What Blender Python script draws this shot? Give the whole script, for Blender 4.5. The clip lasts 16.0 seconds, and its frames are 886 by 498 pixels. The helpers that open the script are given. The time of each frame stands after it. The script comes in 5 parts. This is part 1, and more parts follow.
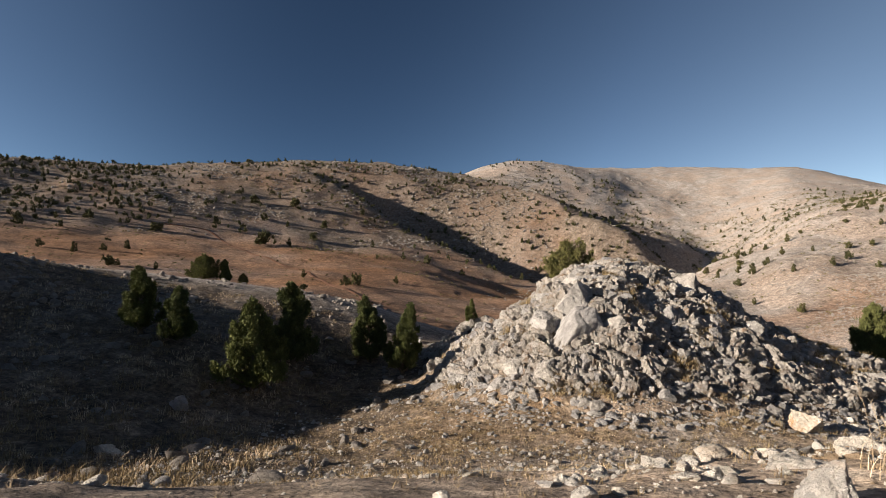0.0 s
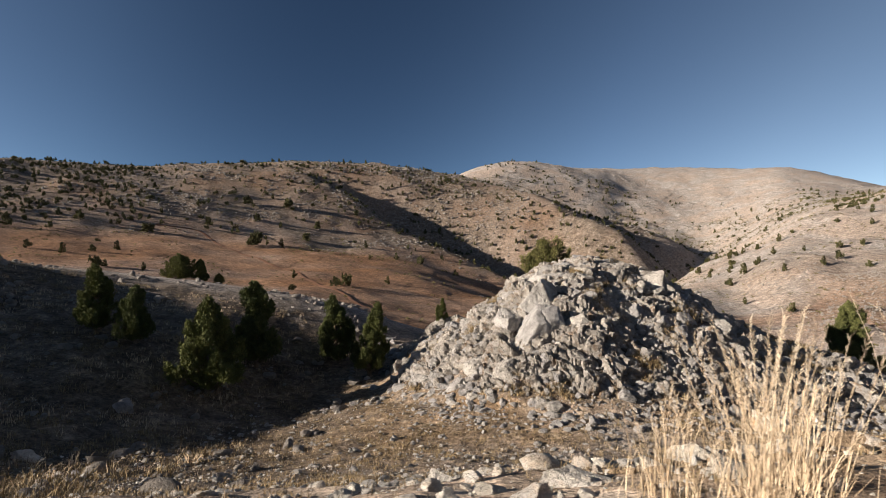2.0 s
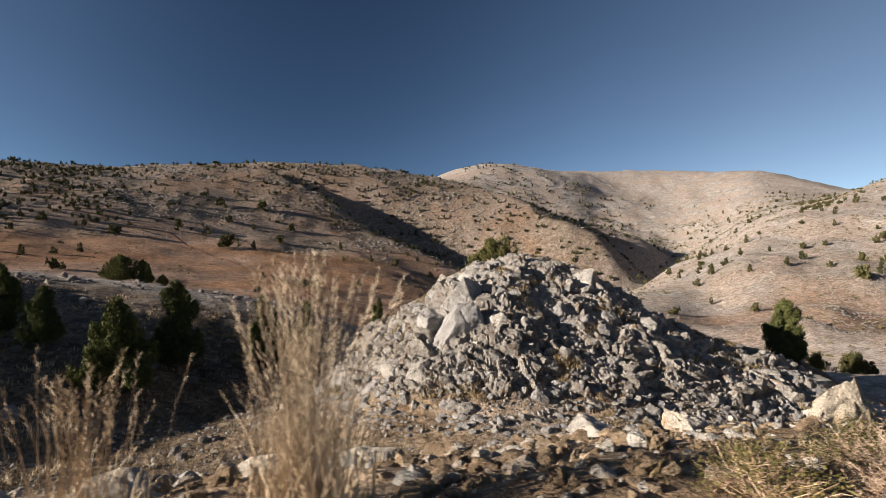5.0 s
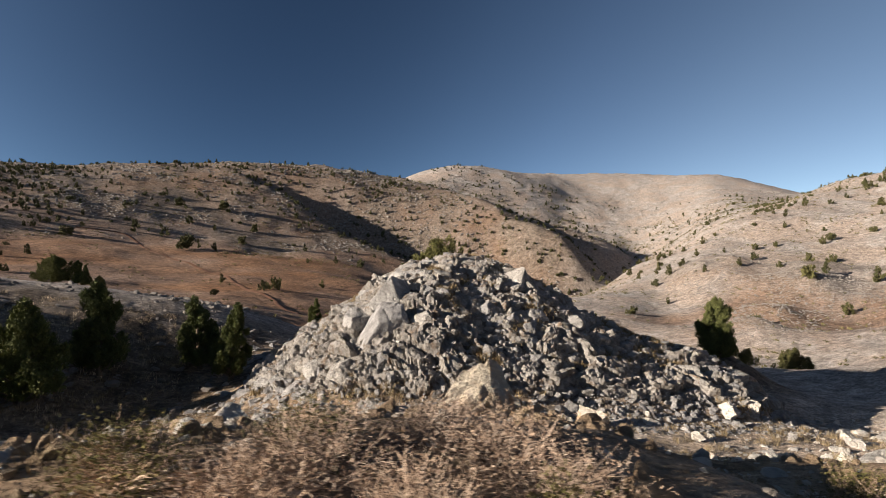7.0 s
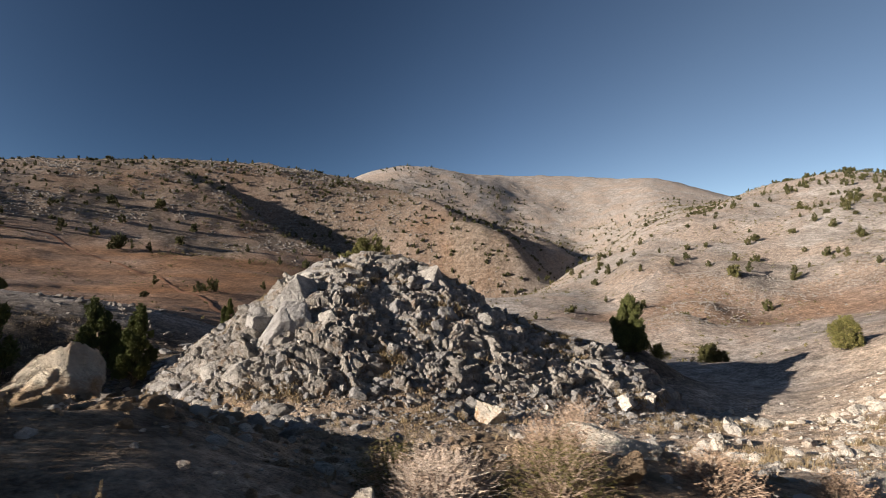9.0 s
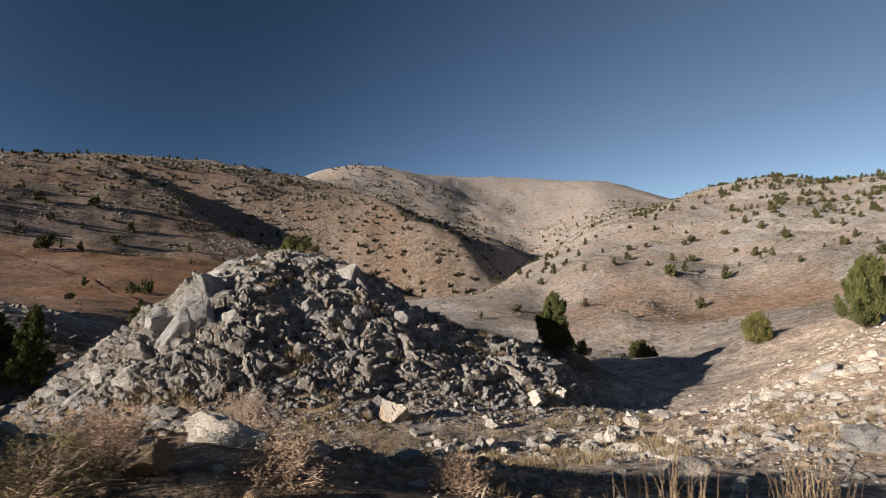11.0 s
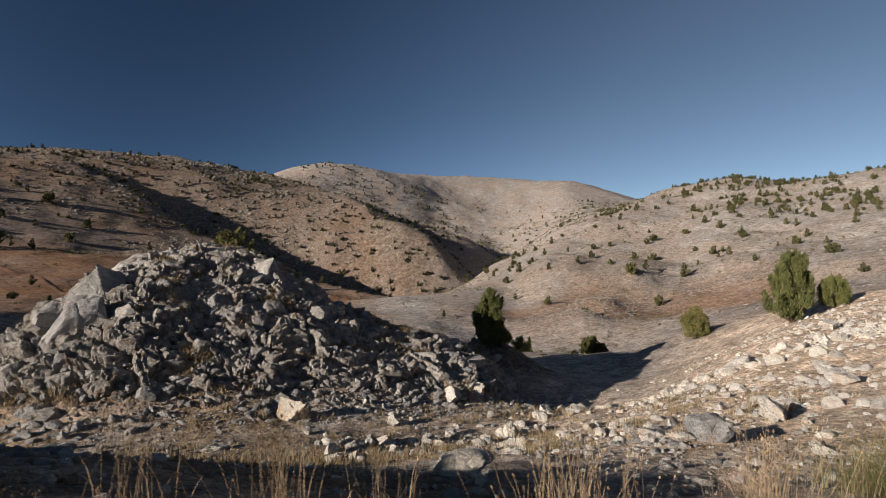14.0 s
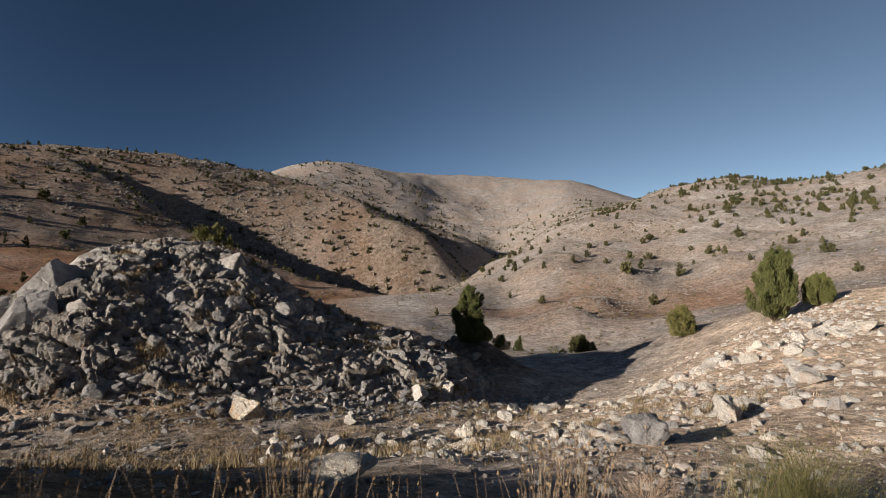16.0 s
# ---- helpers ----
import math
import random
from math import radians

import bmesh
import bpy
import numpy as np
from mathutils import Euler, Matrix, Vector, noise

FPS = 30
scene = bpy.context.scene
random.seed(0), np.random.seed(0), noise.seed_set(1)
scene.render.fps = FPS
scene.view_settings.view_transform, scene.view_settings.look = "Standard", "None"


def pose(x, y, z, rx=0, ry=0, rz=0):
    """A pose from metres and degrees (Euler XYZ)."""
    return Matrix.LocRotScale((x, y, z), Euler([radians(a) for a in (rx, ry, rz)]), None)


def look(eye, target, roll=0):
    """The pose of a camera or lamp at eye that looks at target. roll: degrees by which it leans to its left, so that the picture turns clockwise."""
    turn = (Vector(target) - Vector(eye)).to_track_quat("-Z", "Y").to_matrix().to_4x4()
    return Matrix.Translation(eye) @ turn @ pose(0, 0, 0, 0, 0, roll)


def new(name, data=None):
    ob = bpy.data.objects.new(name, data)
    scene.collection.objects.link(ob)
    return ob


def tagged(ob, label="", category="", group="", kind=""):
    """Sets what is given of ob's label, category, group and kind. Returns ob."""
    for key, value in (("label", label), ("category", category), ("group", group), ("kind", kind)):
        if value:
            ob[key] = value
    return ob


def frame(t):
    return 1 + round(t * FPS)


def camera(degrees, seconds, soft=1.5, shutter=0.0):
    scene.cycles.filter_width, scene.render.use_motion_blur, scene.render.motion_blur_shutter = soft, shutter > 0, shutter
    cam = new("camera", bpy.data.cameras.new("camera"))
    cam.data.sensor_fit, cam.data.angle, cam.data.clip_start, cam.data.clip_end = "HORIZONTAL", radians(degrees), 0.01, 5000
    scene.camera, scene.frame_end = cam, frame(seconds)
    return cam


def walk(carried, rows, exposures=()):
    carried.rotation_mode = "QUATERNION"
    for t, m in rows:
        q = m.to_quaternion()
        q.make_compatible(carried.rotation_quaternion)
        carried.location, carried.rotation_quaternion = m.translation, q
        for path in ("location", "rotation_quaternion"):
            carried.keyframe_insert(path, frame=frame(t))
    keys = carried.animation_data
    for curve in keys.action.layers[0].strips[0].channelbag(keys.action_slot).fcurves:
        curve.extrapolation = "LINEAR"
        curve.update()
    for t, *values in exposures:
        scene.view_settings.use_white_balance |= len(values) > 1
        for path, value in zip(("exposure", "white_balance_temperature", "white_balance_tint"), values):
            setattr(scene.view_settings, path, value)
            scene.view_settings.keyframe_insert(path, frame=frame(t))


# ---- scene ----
cam = camera(80.6, 16.0, soft=0.6, shutter=0.3)
METRES, EYE, TILT, LEAN, TURN = 22.0, 1.7, 0.0, 0.0, 0.0
ROWS = [
    (0.0, 0.0, 0.0, 0.0, 0.0, 0.0, -0.0),
    (0.5, 0.0288, 0.0116, -0.0024, -0.06, 0.03, 0.05),
    (1.0, 0.058, 0.023, -0.0056, -0.16, 0.04, 0.08),
    (1.5, 0.087, 0.0339, -0.0089, -0.3, 0.05, 0.09),
    (2.0, 0.1171, 0.044, -0.0115, -0.4, 0.08, 0.11),
    (2.5, 0.1476, 0.0543, -0.0144, -0.55, 0.13, 0.13),
    (3.0, 0.1787, 0.0638, -0.0168, -0.79, 0.14, 0.16),
    (3.5, 0.2101, 0.0716, -0.019, -1.07, 0.16, 0.18),
    (6.0, 0.3732, 0.093, -0.0317, -4.08, 0.41, 0.26),
    (6.5, 0.4067, 0.093, -0.0339, -4.94, 0.44, 0.28),
    (7.0, 0.4409, 0.0918, -0.0367, -5.92, 0.48, 0.28),
    (7.5, 0.4746, 0.0905, -0.0394, -7.18, 0.48, 0.31),
    (8.0, 0.5076, 0.0864, -0.0417, -8.55, 0.5, 0.33),
    (8.5, 0.5407, 0.0822, -0.0439, -9.93, 0.51, 0.33),
    (9.0, 0.5739, 0.0758, -0.0458, -11.29, 0.53, 0.32),
    (11.5, 0.7269, 0.0523, -0.0566, -17.22, 0.52, 0.29),
    (12.0, 0.7574, 0.0477, -0.0591, -17.82, 0.51, 0.3),
    (12.5, 0.788, 0.044, -0.062, -18.38, 0.47, 0.3),
    (13.0, 0.8189, 0.0411, -0.0669, -18.77, 0.44, 0.29),
    (13.5, 0.8481, 0.0386, -0.0697, -19.08, 0.42, 0.27),
    (14.0, 0.8758, 0.0374, -0.0726, -19.35, 0.42, 0.22),
    (14.5, 0.9024, 0.0389, -0.0759, -19.5, 0.37, 0.15),
    (15.0, 0.9285, 0.0417, -0.0792, -19.53, 0.31, 0.09),
    (15.5, 0.9538, 0.0446, -0.0815, -19.53, 0.28, 0.05),
    (16.0, 0.9783, 0.0466, -0.0851, -19.47, 0.31, 0.02),
]
walk(cam, [(t, pose(0, 0, EYE, TILT, LEAN, TURN) @ pose(METRES * x, METRES * y, METRES * z, 90 + pitch, roll, yaw)) for t, x, y, z, yaw, pitch, roll in ROWS],
     exposures=((0, 1.16, 6720), (3, 1.15, 6600), (7, 1.15, 6580), (12, 0.70, 6380), (16, 0.60, 6400)))

# ---- light ----
SUN_AZ, SUN_EL = 255.0, 15.6          # compass bearing of the sun (0 = +y, clockwise) and its height
world = bpy.data.worlds.new("world")
scene.world = world
world.use_nodes = True
wn = world.node_tree.nodes
sky = wn.new("ShaderNodeTexSky")
sky.sky_type = "NISHITA"
sky.sun_disc = False
sky.sun_elevation = radians(SUN_EL)
sky.sun_rotation = radians(SUN_AZ)
sky.altitude = 1800
sky.air_density, sky.dust_density, sky.ozone_density = 0.5, 0.1, 2.0
wn["Background"].inputs[1].default_value = 0.042
to_sun = Vector((math.sin(radians(SUN_AZ)) * math.cos(radians(SUN_EL)), math.cos(radians(SUN_AZ)) * math.cos(radians(SUN_EL)), math.sin(radians(SUN_EL))))
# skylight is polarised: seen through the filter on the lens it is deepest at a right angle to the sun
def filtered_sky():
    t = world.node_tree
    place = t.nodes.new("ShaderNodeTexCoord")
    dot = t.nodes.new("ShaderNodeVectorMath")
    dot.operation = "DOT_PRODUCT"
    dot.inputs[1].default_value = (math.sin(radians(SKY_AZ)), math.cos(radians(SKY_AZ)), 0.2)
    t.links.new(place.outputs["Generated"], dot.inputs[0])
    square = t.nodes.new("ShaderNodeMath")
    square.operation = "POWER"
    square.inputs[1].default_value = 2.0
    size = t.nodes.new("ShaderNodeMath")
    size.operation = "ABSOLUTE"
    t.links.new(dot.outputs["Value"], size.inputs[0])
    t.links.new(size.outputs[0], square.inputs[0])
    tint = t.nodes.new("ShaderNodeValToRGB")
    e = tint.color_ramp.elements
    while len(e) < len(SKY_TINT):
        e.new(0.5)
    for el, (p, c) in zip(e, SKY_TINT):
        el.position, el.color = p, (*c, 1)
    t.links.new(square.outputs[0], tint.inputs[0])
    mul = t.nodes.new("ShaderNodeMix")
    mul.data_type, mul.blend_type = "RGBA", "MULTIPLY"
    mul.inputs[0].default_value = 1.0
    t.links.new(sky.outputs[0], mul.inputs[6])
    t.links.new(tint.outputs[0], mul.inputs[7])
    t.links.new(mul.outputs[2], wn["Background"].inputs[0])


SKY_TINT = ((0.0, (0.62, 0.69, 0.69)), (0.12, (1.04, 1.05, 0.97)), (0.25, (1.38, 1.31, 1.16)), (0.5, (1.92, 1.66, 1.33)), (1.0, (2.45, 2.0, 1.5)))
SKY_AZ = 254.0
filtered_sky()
lamp = bpy.data.lights.new("sun", "SUN")
lamp.energy, lamp.angle, lamp.color = 5.0, radians(0.53), (1.0, 0.885, 0.765)
sun = new("sun", lamp)
sun.matrix_world = look(to_sun * 200, (0, 0, 0))


# ---- terrain ----
rng = np.random.default_rng(7)


def hermite(xs, ys, q):
    """Smooth curve through keys (xs rising); ys may hold columns, one curve each."""
    xs, ys, q = np.asarray(xs, float), np.asarray(ys, float), np.clip(q, xs[0], xs[-1])
    d = np.diff(ys, axis=0) / np.diff(xs).reshape(-1, *[1] * (ys.ndim - 1))
    m = np.concatenate([d[:1], (d[1:] + d[:-1]) / 2, d[-1:]])
    k = np.clip(np.searchsorted(xs, q) - 1, 0, len(xs) - 2)
    h = xs[k + 1] - xs[k]
    u = (q - xs[k]) / h
    return k, u, h, m


def curve1(xs, ys, q):
    ys = np.asarray(ys, float)
    k, u, h, m = hermite(xs, ys, q)
    return (1 + 2 * u) * (1 - u) ** 2 * ys[k] + u * (1 - u) ** 2 * h * m[k] + u * u * (3 - 2 * u) * ys[k + 1] - u * u * (1 - u) * h * m[k + 1]


def loft(us, vs, net, u, v):
    """Surface through sections: net[j] is the section at vs[j], keyed along us."""
    rows = np.array([curve1(us, s, u) for s in net])
    k, t, h, m = hermite(vs, rows, v)
    i = np.arange(len(u))
    a, b, ma, mb = rows[k, i], rows[k + 1, i], m[k, i], m[k + 1, i]
    return (1 + 2 * t) * (1 - t) ** 2 * a + t * (1 - t) ** 2 * h * ma + t * t * (3 - 2 * t) * b - t * t * (1 - t) * h * mb


def lattice(ix, iy, seed):
    n = (ix.astype(np.int64) * 374761393 + iy.astype(np.int64) * 668265263 + seed * 974711) & 0x7FFFFFFF
    n = ((n ^ (n >> 13)) * 1274126177) & 0x7FFFFFFF
    return ((n ^ (n >> 16)) & 0xFFFF) / 65535.0


def ripple(x, y, size, seed=0):
    """Smooth noise, -1 to 1, with bumps about `size` metres wide."""
    x, y = np.asarray(x, float) / size, np.asarray(y, float) / size
    ix, iy = np.floor(x), np.floor(y)
    fx, fy = x - ix, y - iy
    fx, fy = fx * fx * fx * (fx * (fx * 6 - 15) + 10), fy * fy * fy * (fy * (fy * 6 - 15) + 10)
    a, b = lattice(ix, iy, seed), lattice(ix + 1, iy, seed)
    c, d = lattice(ix, iy + 1, seed), lattice(ix + 1, iy + 1, seed)
    return 2 * (a + (b - a) * fx + (c - a) * fy + (a - b - c + d) * fx * fy) - 1


def smooth(a, b, v):
    t = np.clip((v - a) / (b - a), 0, 1)
    return t * t * (3 - 2 * t)


# sections of the near valley across the view: heights at these x, one row for each y
NEAR_X = (-75, -55, -35, -20, -10, 0, 12, 22, 32, 45, 60, 80)
NEAR = {
    -16: (8.0, 7.5, 6.5, 6.0, 5.6, 5.2, 4.2, 3.2, 2.2, 0.8, -1.0, -3.0),
    -4: (2.5, 1.4, 0.8, 0.5, 0.3, 0.1, -0.8, -1.8, -2.7, -3.4, -4.2, -5.0),
    2.8: (1.9, 1.6, 0.8, 0.3, 0.2, 0.0, -0.75, -2.0, -3.0, -3.6, -4.3, -5.0),
    5.5: (2.8, 2.3, 0.5, -0.4, -0.7, -0.75, -0.3, -2.7, -4.0, -4.0, -4.4, -5.0),
    12: (3.3, 2.7, -0.1, -3.6, -4.1, -3.8, -3.2, -4.6, -5.2, -4.8, -4.7, -5.1),
    25: (4.2, 3.0, -2.6, -7.1, -8.1, -8.2, -8.3, -8.8, -9.3, -8.0, -5.0, -4.6),
    35: (6.5, 4.7, -4.0, -7.2, -10.1, -8.9, -8.0, -8.7, -10.0, -12.0, -7.8, -3.6),
    47: (7.0, 4.8, -2.6, -5.9, -9.6, -10.0, -9.5, -10.0, -11.0, -12.5, -13.4, -6.8),
    66: (4.5, 0.5, -1.9, -3.8, -5.6, -9.0, -11.0, -12.5, -13.5, -14.8, -15.2, -12.5),
    95: (1.0, -2.6, -5.0, -8.0, -11.0, -13.0, -15.5, -17.5, -18.5, -19.5, -20.5, -18.5),
}
# sections of the hills along the line of sight: heights at these distances, one row for each bearing
FAR_R = (110, 170, 271, 380, 470, 540, 620, 700, 790, 950, 1150, 1400, 1700)
FAR = {
    -60: (6, 10, 14, 24, 36, 50, 66, 82, 96, 100, 95, 80, 60),
    -40: (-2, -4, -1, 8, 22, 44, 70, 92, 106, 100, 80, 60, 40),
    -30: (-4, -7, -6, 4, 20, 46, 72, 94, 112, 112, 90, 60, 40),
    -20: (-8, -12, -11, -2, 12, 40, 72, 102, 125, 124, 100, 70, 50),
    -10: (-11, -15, -13, -6, 3, 28, 64, 102, 132, 132, 112, 80, 60),
    -2: (-14, -19, -19, -14, -7, 14, 48, 90, 122, 128, 132, 110, 90),
    6: (-16, -22, -25, -30, -24, 4, 38, 80, 100, 108, 190, 180, 150),
    11: (-17, -24, -25, -37, -29, 0, 38, 80, 74, 80, 186, 190, 160),
    17: (-18, -25, -22.5, -38, -31, 3, 45, 62, 38, 50, 150, 208, 190),
    20: (-18, -25, -21.5, -34, -32, 0, 39, 48, 22, 34, 120, 206, 190),
    24: (-18, -25, -20, -24, -28, -14, 12, 23, 0, 22, 100, 200, 190),
    27: (-18, -26, -20, -13, -8, -12, -8, -3, -9, 18, 92, 195, 185),
    30: (-18, -27, -21, -6, 6, 8, 2, 4, 12, 38, 96, 188, 180),
    34: (-18, -27, -18, 3, 26, 29, 30, 36, 46, 70, 112, 182, 170),
    40: (-18, -26, -19, 5, 34, 52, 57, 56, 62, 76, 100, 134, 130),
    45: (-18, -25, -20, 7, 33, 54, 70, 74, 76, 84, 96, 100, 90),
    50: (-14, -20, -14, 13, 38, 56, 73, 74, 72, 76, 84, 84, 80),
    54: (-11, -16, -8, 15, 38, 54, 63, 62, 70, 80, 84, 84, 80),
    60: (-8, -10, -2, 20, 44, 60, 70, 79, 90, 100, 100, 90, 80),
    75: (-5, -4, 4, 25, 48, 66, 80, 92, 100, 108, 104, 90, 80),
    110: (3, 8, 18, 34, 50, 66, 80, 90, 96, 100, 96, 80, 70),
}
FAR_A, FAR_NET = tuple(FAR), [tuple(v) for v in FAR.values()]
NEAR_Y, NEAR_NET = tuple(NEAR), [tuple(v) for v in NEAR.values()]

# the rock mound: its crest along x, with the line of its foot
M_X = (-4, 0, 3, 6, 9, 12, 16, 20, 24, 28, 34, 41)
M_TOP = (-10.5, -7.6, -5.6, -3.2, -1.2, 0.2, 0.8, -0.2, -2.7, -4.8, -6.9, -10.2)
M_FOOT = (40, 37, 34.5, 32.5, 31.6, 31.2, 31.4, 32.0, 32.4, 33.0, 33.8, 37)
M_RIDGE = (48, 46, 44.5, 44, 44, 45, 46, 45.0, 43.5, 42.5, 41.5, 41)


def base_height(x, y):
    """The lie of the land without the mound."""
    turned = y - 0.03 * np.clip(-28 - x, 0, 50) * smooth(8, 20, y)
    near = loft(NEAR_X, NEAR_Y, NEAR_NET, np.clip(x, -75, 80), np.clip(turned, -16, 95))
    r, a = np.hypot(x, y), np.degrees(np.arctan2(x, y))
    far = loft(FAR_R, FAR_A, FAR_NET, np.clip(r, 110, 1700), np.clip(a, -60, 110))
    behind = 10 + 0.12 * (r - 60) + 12 * ripple(x, y, 160, 5)
    far = far + (behind - far) * np.maximum(smooth(60, 100, -a), smooth(110, 150, a))
    w = smooth(84, 122, np.hypot(x * 1.05, y - 8))
    return near + (far - near) * w


def mound_part(x, y):
    """How high the mound stands over the land, and how rocky the place is (0 to 1)."""
    g = base_height(x, y)
    top, foot, ridge = curve1(M_X, M_TOP, x), curve1(M_X, M_FOOT, x), curve1(M_X, M_RIDGE, x)
    u = np.clip((y - foot) / (ridge - foot), 0, 1)
    flat = 7 * smooth(9, 13, x) * (1 - smooth(18, 25, x))
    v = np.clip((y - ridge - flat) / (16 - 6.5 * smooth(14, 20, x)), 0, 1)
    rise = np.where(y < ridge, 1 - (1 - u) ** (2.1 - 0.6 * smooth(12, 16, x) * (1 - smooth(29, 34, x))), (1 - v * v * (3 - 2 * v)) * (1 - 0.012 * np.clip(y - ridge, 0, 7)))
    inside = smooth(-4, 1, x) * (1 - smooth(36, 41, x))
    lift = np.maximum(top - g, 0) * rise * inside
    # low rocky shoulder on the gully side, behind the mound
    sh = np.exp(-(((x - 4) / 4.6) ** 2 + ((y - 52) / 4.5) ** 2)) * 4.8
    knoll = np.exp(-(((x - 43) / 5.5) ** 2 + ((y - 53) / 5.5) ** 2)) * 4.0
    back = np.maximum(-2.0 - g, 0) * np.exp(-(((x - 17.5) / 7.5) ** 4 + ((y - 62) / 7.5) ** 4))
    return np.maximum(np.maximum(lift, back), np.maximum(sh, knoll))


# gullies cut into the front hill: their sunny rim from, to, depth at both ends, width of the far side
GULLIES = ((-165, 665, 62, 475, 22, 58, 120), (92, 720, 200, 540, 22, 44, 80))


# stony hummocks in the valley below the eastern hill: place, height, width
HUMMOCKS = ((122, 158, 5.0, 13), (152, 184, 4.0, 14), (188, 206, 7.0, 20), (215, 232, 5.0, 22), (176, 262, 5.0, 24), (240, 190, 5.0, 22))


def hummocks(x, y):
    n = 1 + 0.35 * ripple(x, y, 9, 64)
    return sum(a * np.exp(-((x - p) ** 2 + (y - q) ** 2) / (w * w)) for p, q, a, w in HUMMOCKS) * n


def gullies(x, y):
    """Each gully drops steeply from its sunny rim, so that this side lies in shade, and climbs gently beyond."""
    h = np.zeros_like(x)
    for x0, y0, x1, y1, a0, a1, wide in GULLIES:
        u = (y - y0) / (y1 - y0)
        s = x - x0 - (x1 - x0) * np.clip(u, -0.3, 1.5) + 7 * ripple(x, y, 55, 61) + 3 * ripple(x, y, 19, 62)
        amp = a0 + (a1 - a0) * np.clip(u, 0, 1)
        wall = amp / 0.55
        h -= amp * np.where(s < wall, np.clip(s / wall, 0, 1), np.exp(-((s - wall) / wide) ** 2)) * smooth(-0.2, 0.1, u) * (1 - smooth(1.0, 1.6, u))
    return h


def height(x, y):
    x, y = np.atleast_1d(np.asarray(x, float)), np.atleast_1d(np.asarray(y, float))
    r = np.hypot(x - 10, y)
    m = mound_part(x, y)
    h = base_height(x, y) + m
    crag = 1 - np.abs(ripple(x, y, 1.9, 11)) * 1.3
    h = h + smooth(0.5, 1.6, m) * (0.2 * (crag - 0.5) + 0.1 * ripple(x, y, 0.8, 12) - 0.4)
    road = np.exp(-((y + 0.8) / 2.6) ** 4) * (x < 34)
    fine = 0.12 * ripple(x, y, 3.1, 1) + 0.05 * ripple(x, y, 1.1, 2) + 0.03 * ripple(x, y, 0.4, 3)
    h = h + fine * (1 - 0.8 * road) * smooth(0, 5, r)
    # the hollow behind the bushes on the bank
    h = h - 0.6 * np.exp(-(((x - 12.8) / 1.2) ** 2 + ((y - 6.0) / 1.9) ** 2)) - 0.5 * np.exp(-(((x - 14.5) / 2.2) ** 2 + ((y - 9.8) / 2.0) ** 2))
    mid = smooth(60, 160, r)
    a = np.degrees(np.arctan2(x, y))
    east = smooth(26, 33, a) * (1 - smooth(430, 540, r))
    h = h + mid * (1 + 0.9 * east) * (1.6 * ripple(x, y, 46, 4) + 0.7 * ripple(x, y, 17, 6))
    hill = smooth(300, 620, r)
    ridged = 1 - np.abs(ripple(x * 0.93 + y * 0.36, (y * 0.93 - x * 0.36) * 0.4, 58, 8))
    h = h + hill * (8 * (ridged - 0.6) * (0.3 + 0.7 * smooth(26, 31, a) * (1 - smooth(640, 760, r))) + 1.3 * ripple(x, y, 31, 9) + 0.8 * ripple(x, y, 11, 10)) + gullies(x, y) + hummocks(x, y)
    return h


def red_soil(x, y):
    r, a = np.hypot(x, y), np.degrees(np.arctan2(x, y))
    n = ripple(x, y, 60, 21) * 0.6 + ripple(x, y, 22, 22) * 0.4
    # red slope; its eastern end also darkens the shaded valley side by colour
    plain = smooth(78, 100, r) * smooth(58, 72, y) * (1 - smooth(430, 530, r + 45 * n)) * (1 - smooth(11, 19, a + 4 * n))
    right = 0.7 * smooth(24, 32, a) * smooth(150, 200, r) * (1 - smooth(270, 330, r + 60 * n)) * smooth(-0.3, 0.2, n)
    front = (0.75 + 0.3 * n) * smooth(400, 480, r) * (1 - smooth(740, 840, r)) * (1 - smooth(17, 23, a))
    return np.clip(np.maximum(np.maximum(plain, front), right) * (0.85 + 0.35 * n), 0, 1)


def dirt(x, y):
    """Bare pale spoil beside the road where it bends."""
    n = ripple(x, y, 5, 23) * 0.6 + ripple(x, y, 1.7, 24) * 0.4
    bend = smooth(24, 34, x + 0.25 * y + 3 * n) * (1 - smooth(0.15, 1.9, (y - 10 - 0.52 * (x - 25)) / 14 + 0.25 * n)) * (1 - smooth(80, 100, x))
    verge = np.maximum(np.exp(-((y - 0.5) / 3.2) ** 2) * 0.6, np.exp(-((x - 4.4) / 3.0) ** 2 - ((y - 6) / 2.4) ** 2) * (0.9 + 0.4 * n))
    return np.clip(np.maximum(bend, verge), 0, 1)


def rocky_and_shade(x, y):
    """Where weathered rock shows: the mound and the front hill. Also darkens the shaded gully."""
    r, a = np.hypot(x, y), np.degrees(np.arctan2(x, y))
    n = ripple(x, y, 40, 27) * 0.6 + ripple(x, y, 13, 28) * 0.4
    hill = smooth(440, 520, r + 50 * n) * (1 - smooth(20, 27, a)) * (1 - smooth(760, 900, r)) * np.clip(0.75 + 0.5 * n, 0, 1)
    # the gully side takes the dark rock colour to deepen its shade
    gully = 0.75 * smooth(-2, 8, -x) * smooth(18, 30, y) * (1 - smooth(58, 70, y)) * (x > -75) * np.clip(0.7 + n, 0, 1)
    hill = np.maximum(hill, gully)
    right = smooth(22, 30, a) * smooth(90, 150, r) * (1 - smooth(700, 800, r)) * smooth(-0.25, 0.3, n) * 0.15 + 0.08 * hummocks(x, y)
    return np.clip(np.maximum(np.maximum(hill, right), smooth(0.3, 1.0, mound_part(x, y)) * (r < 70)), 0, 1)


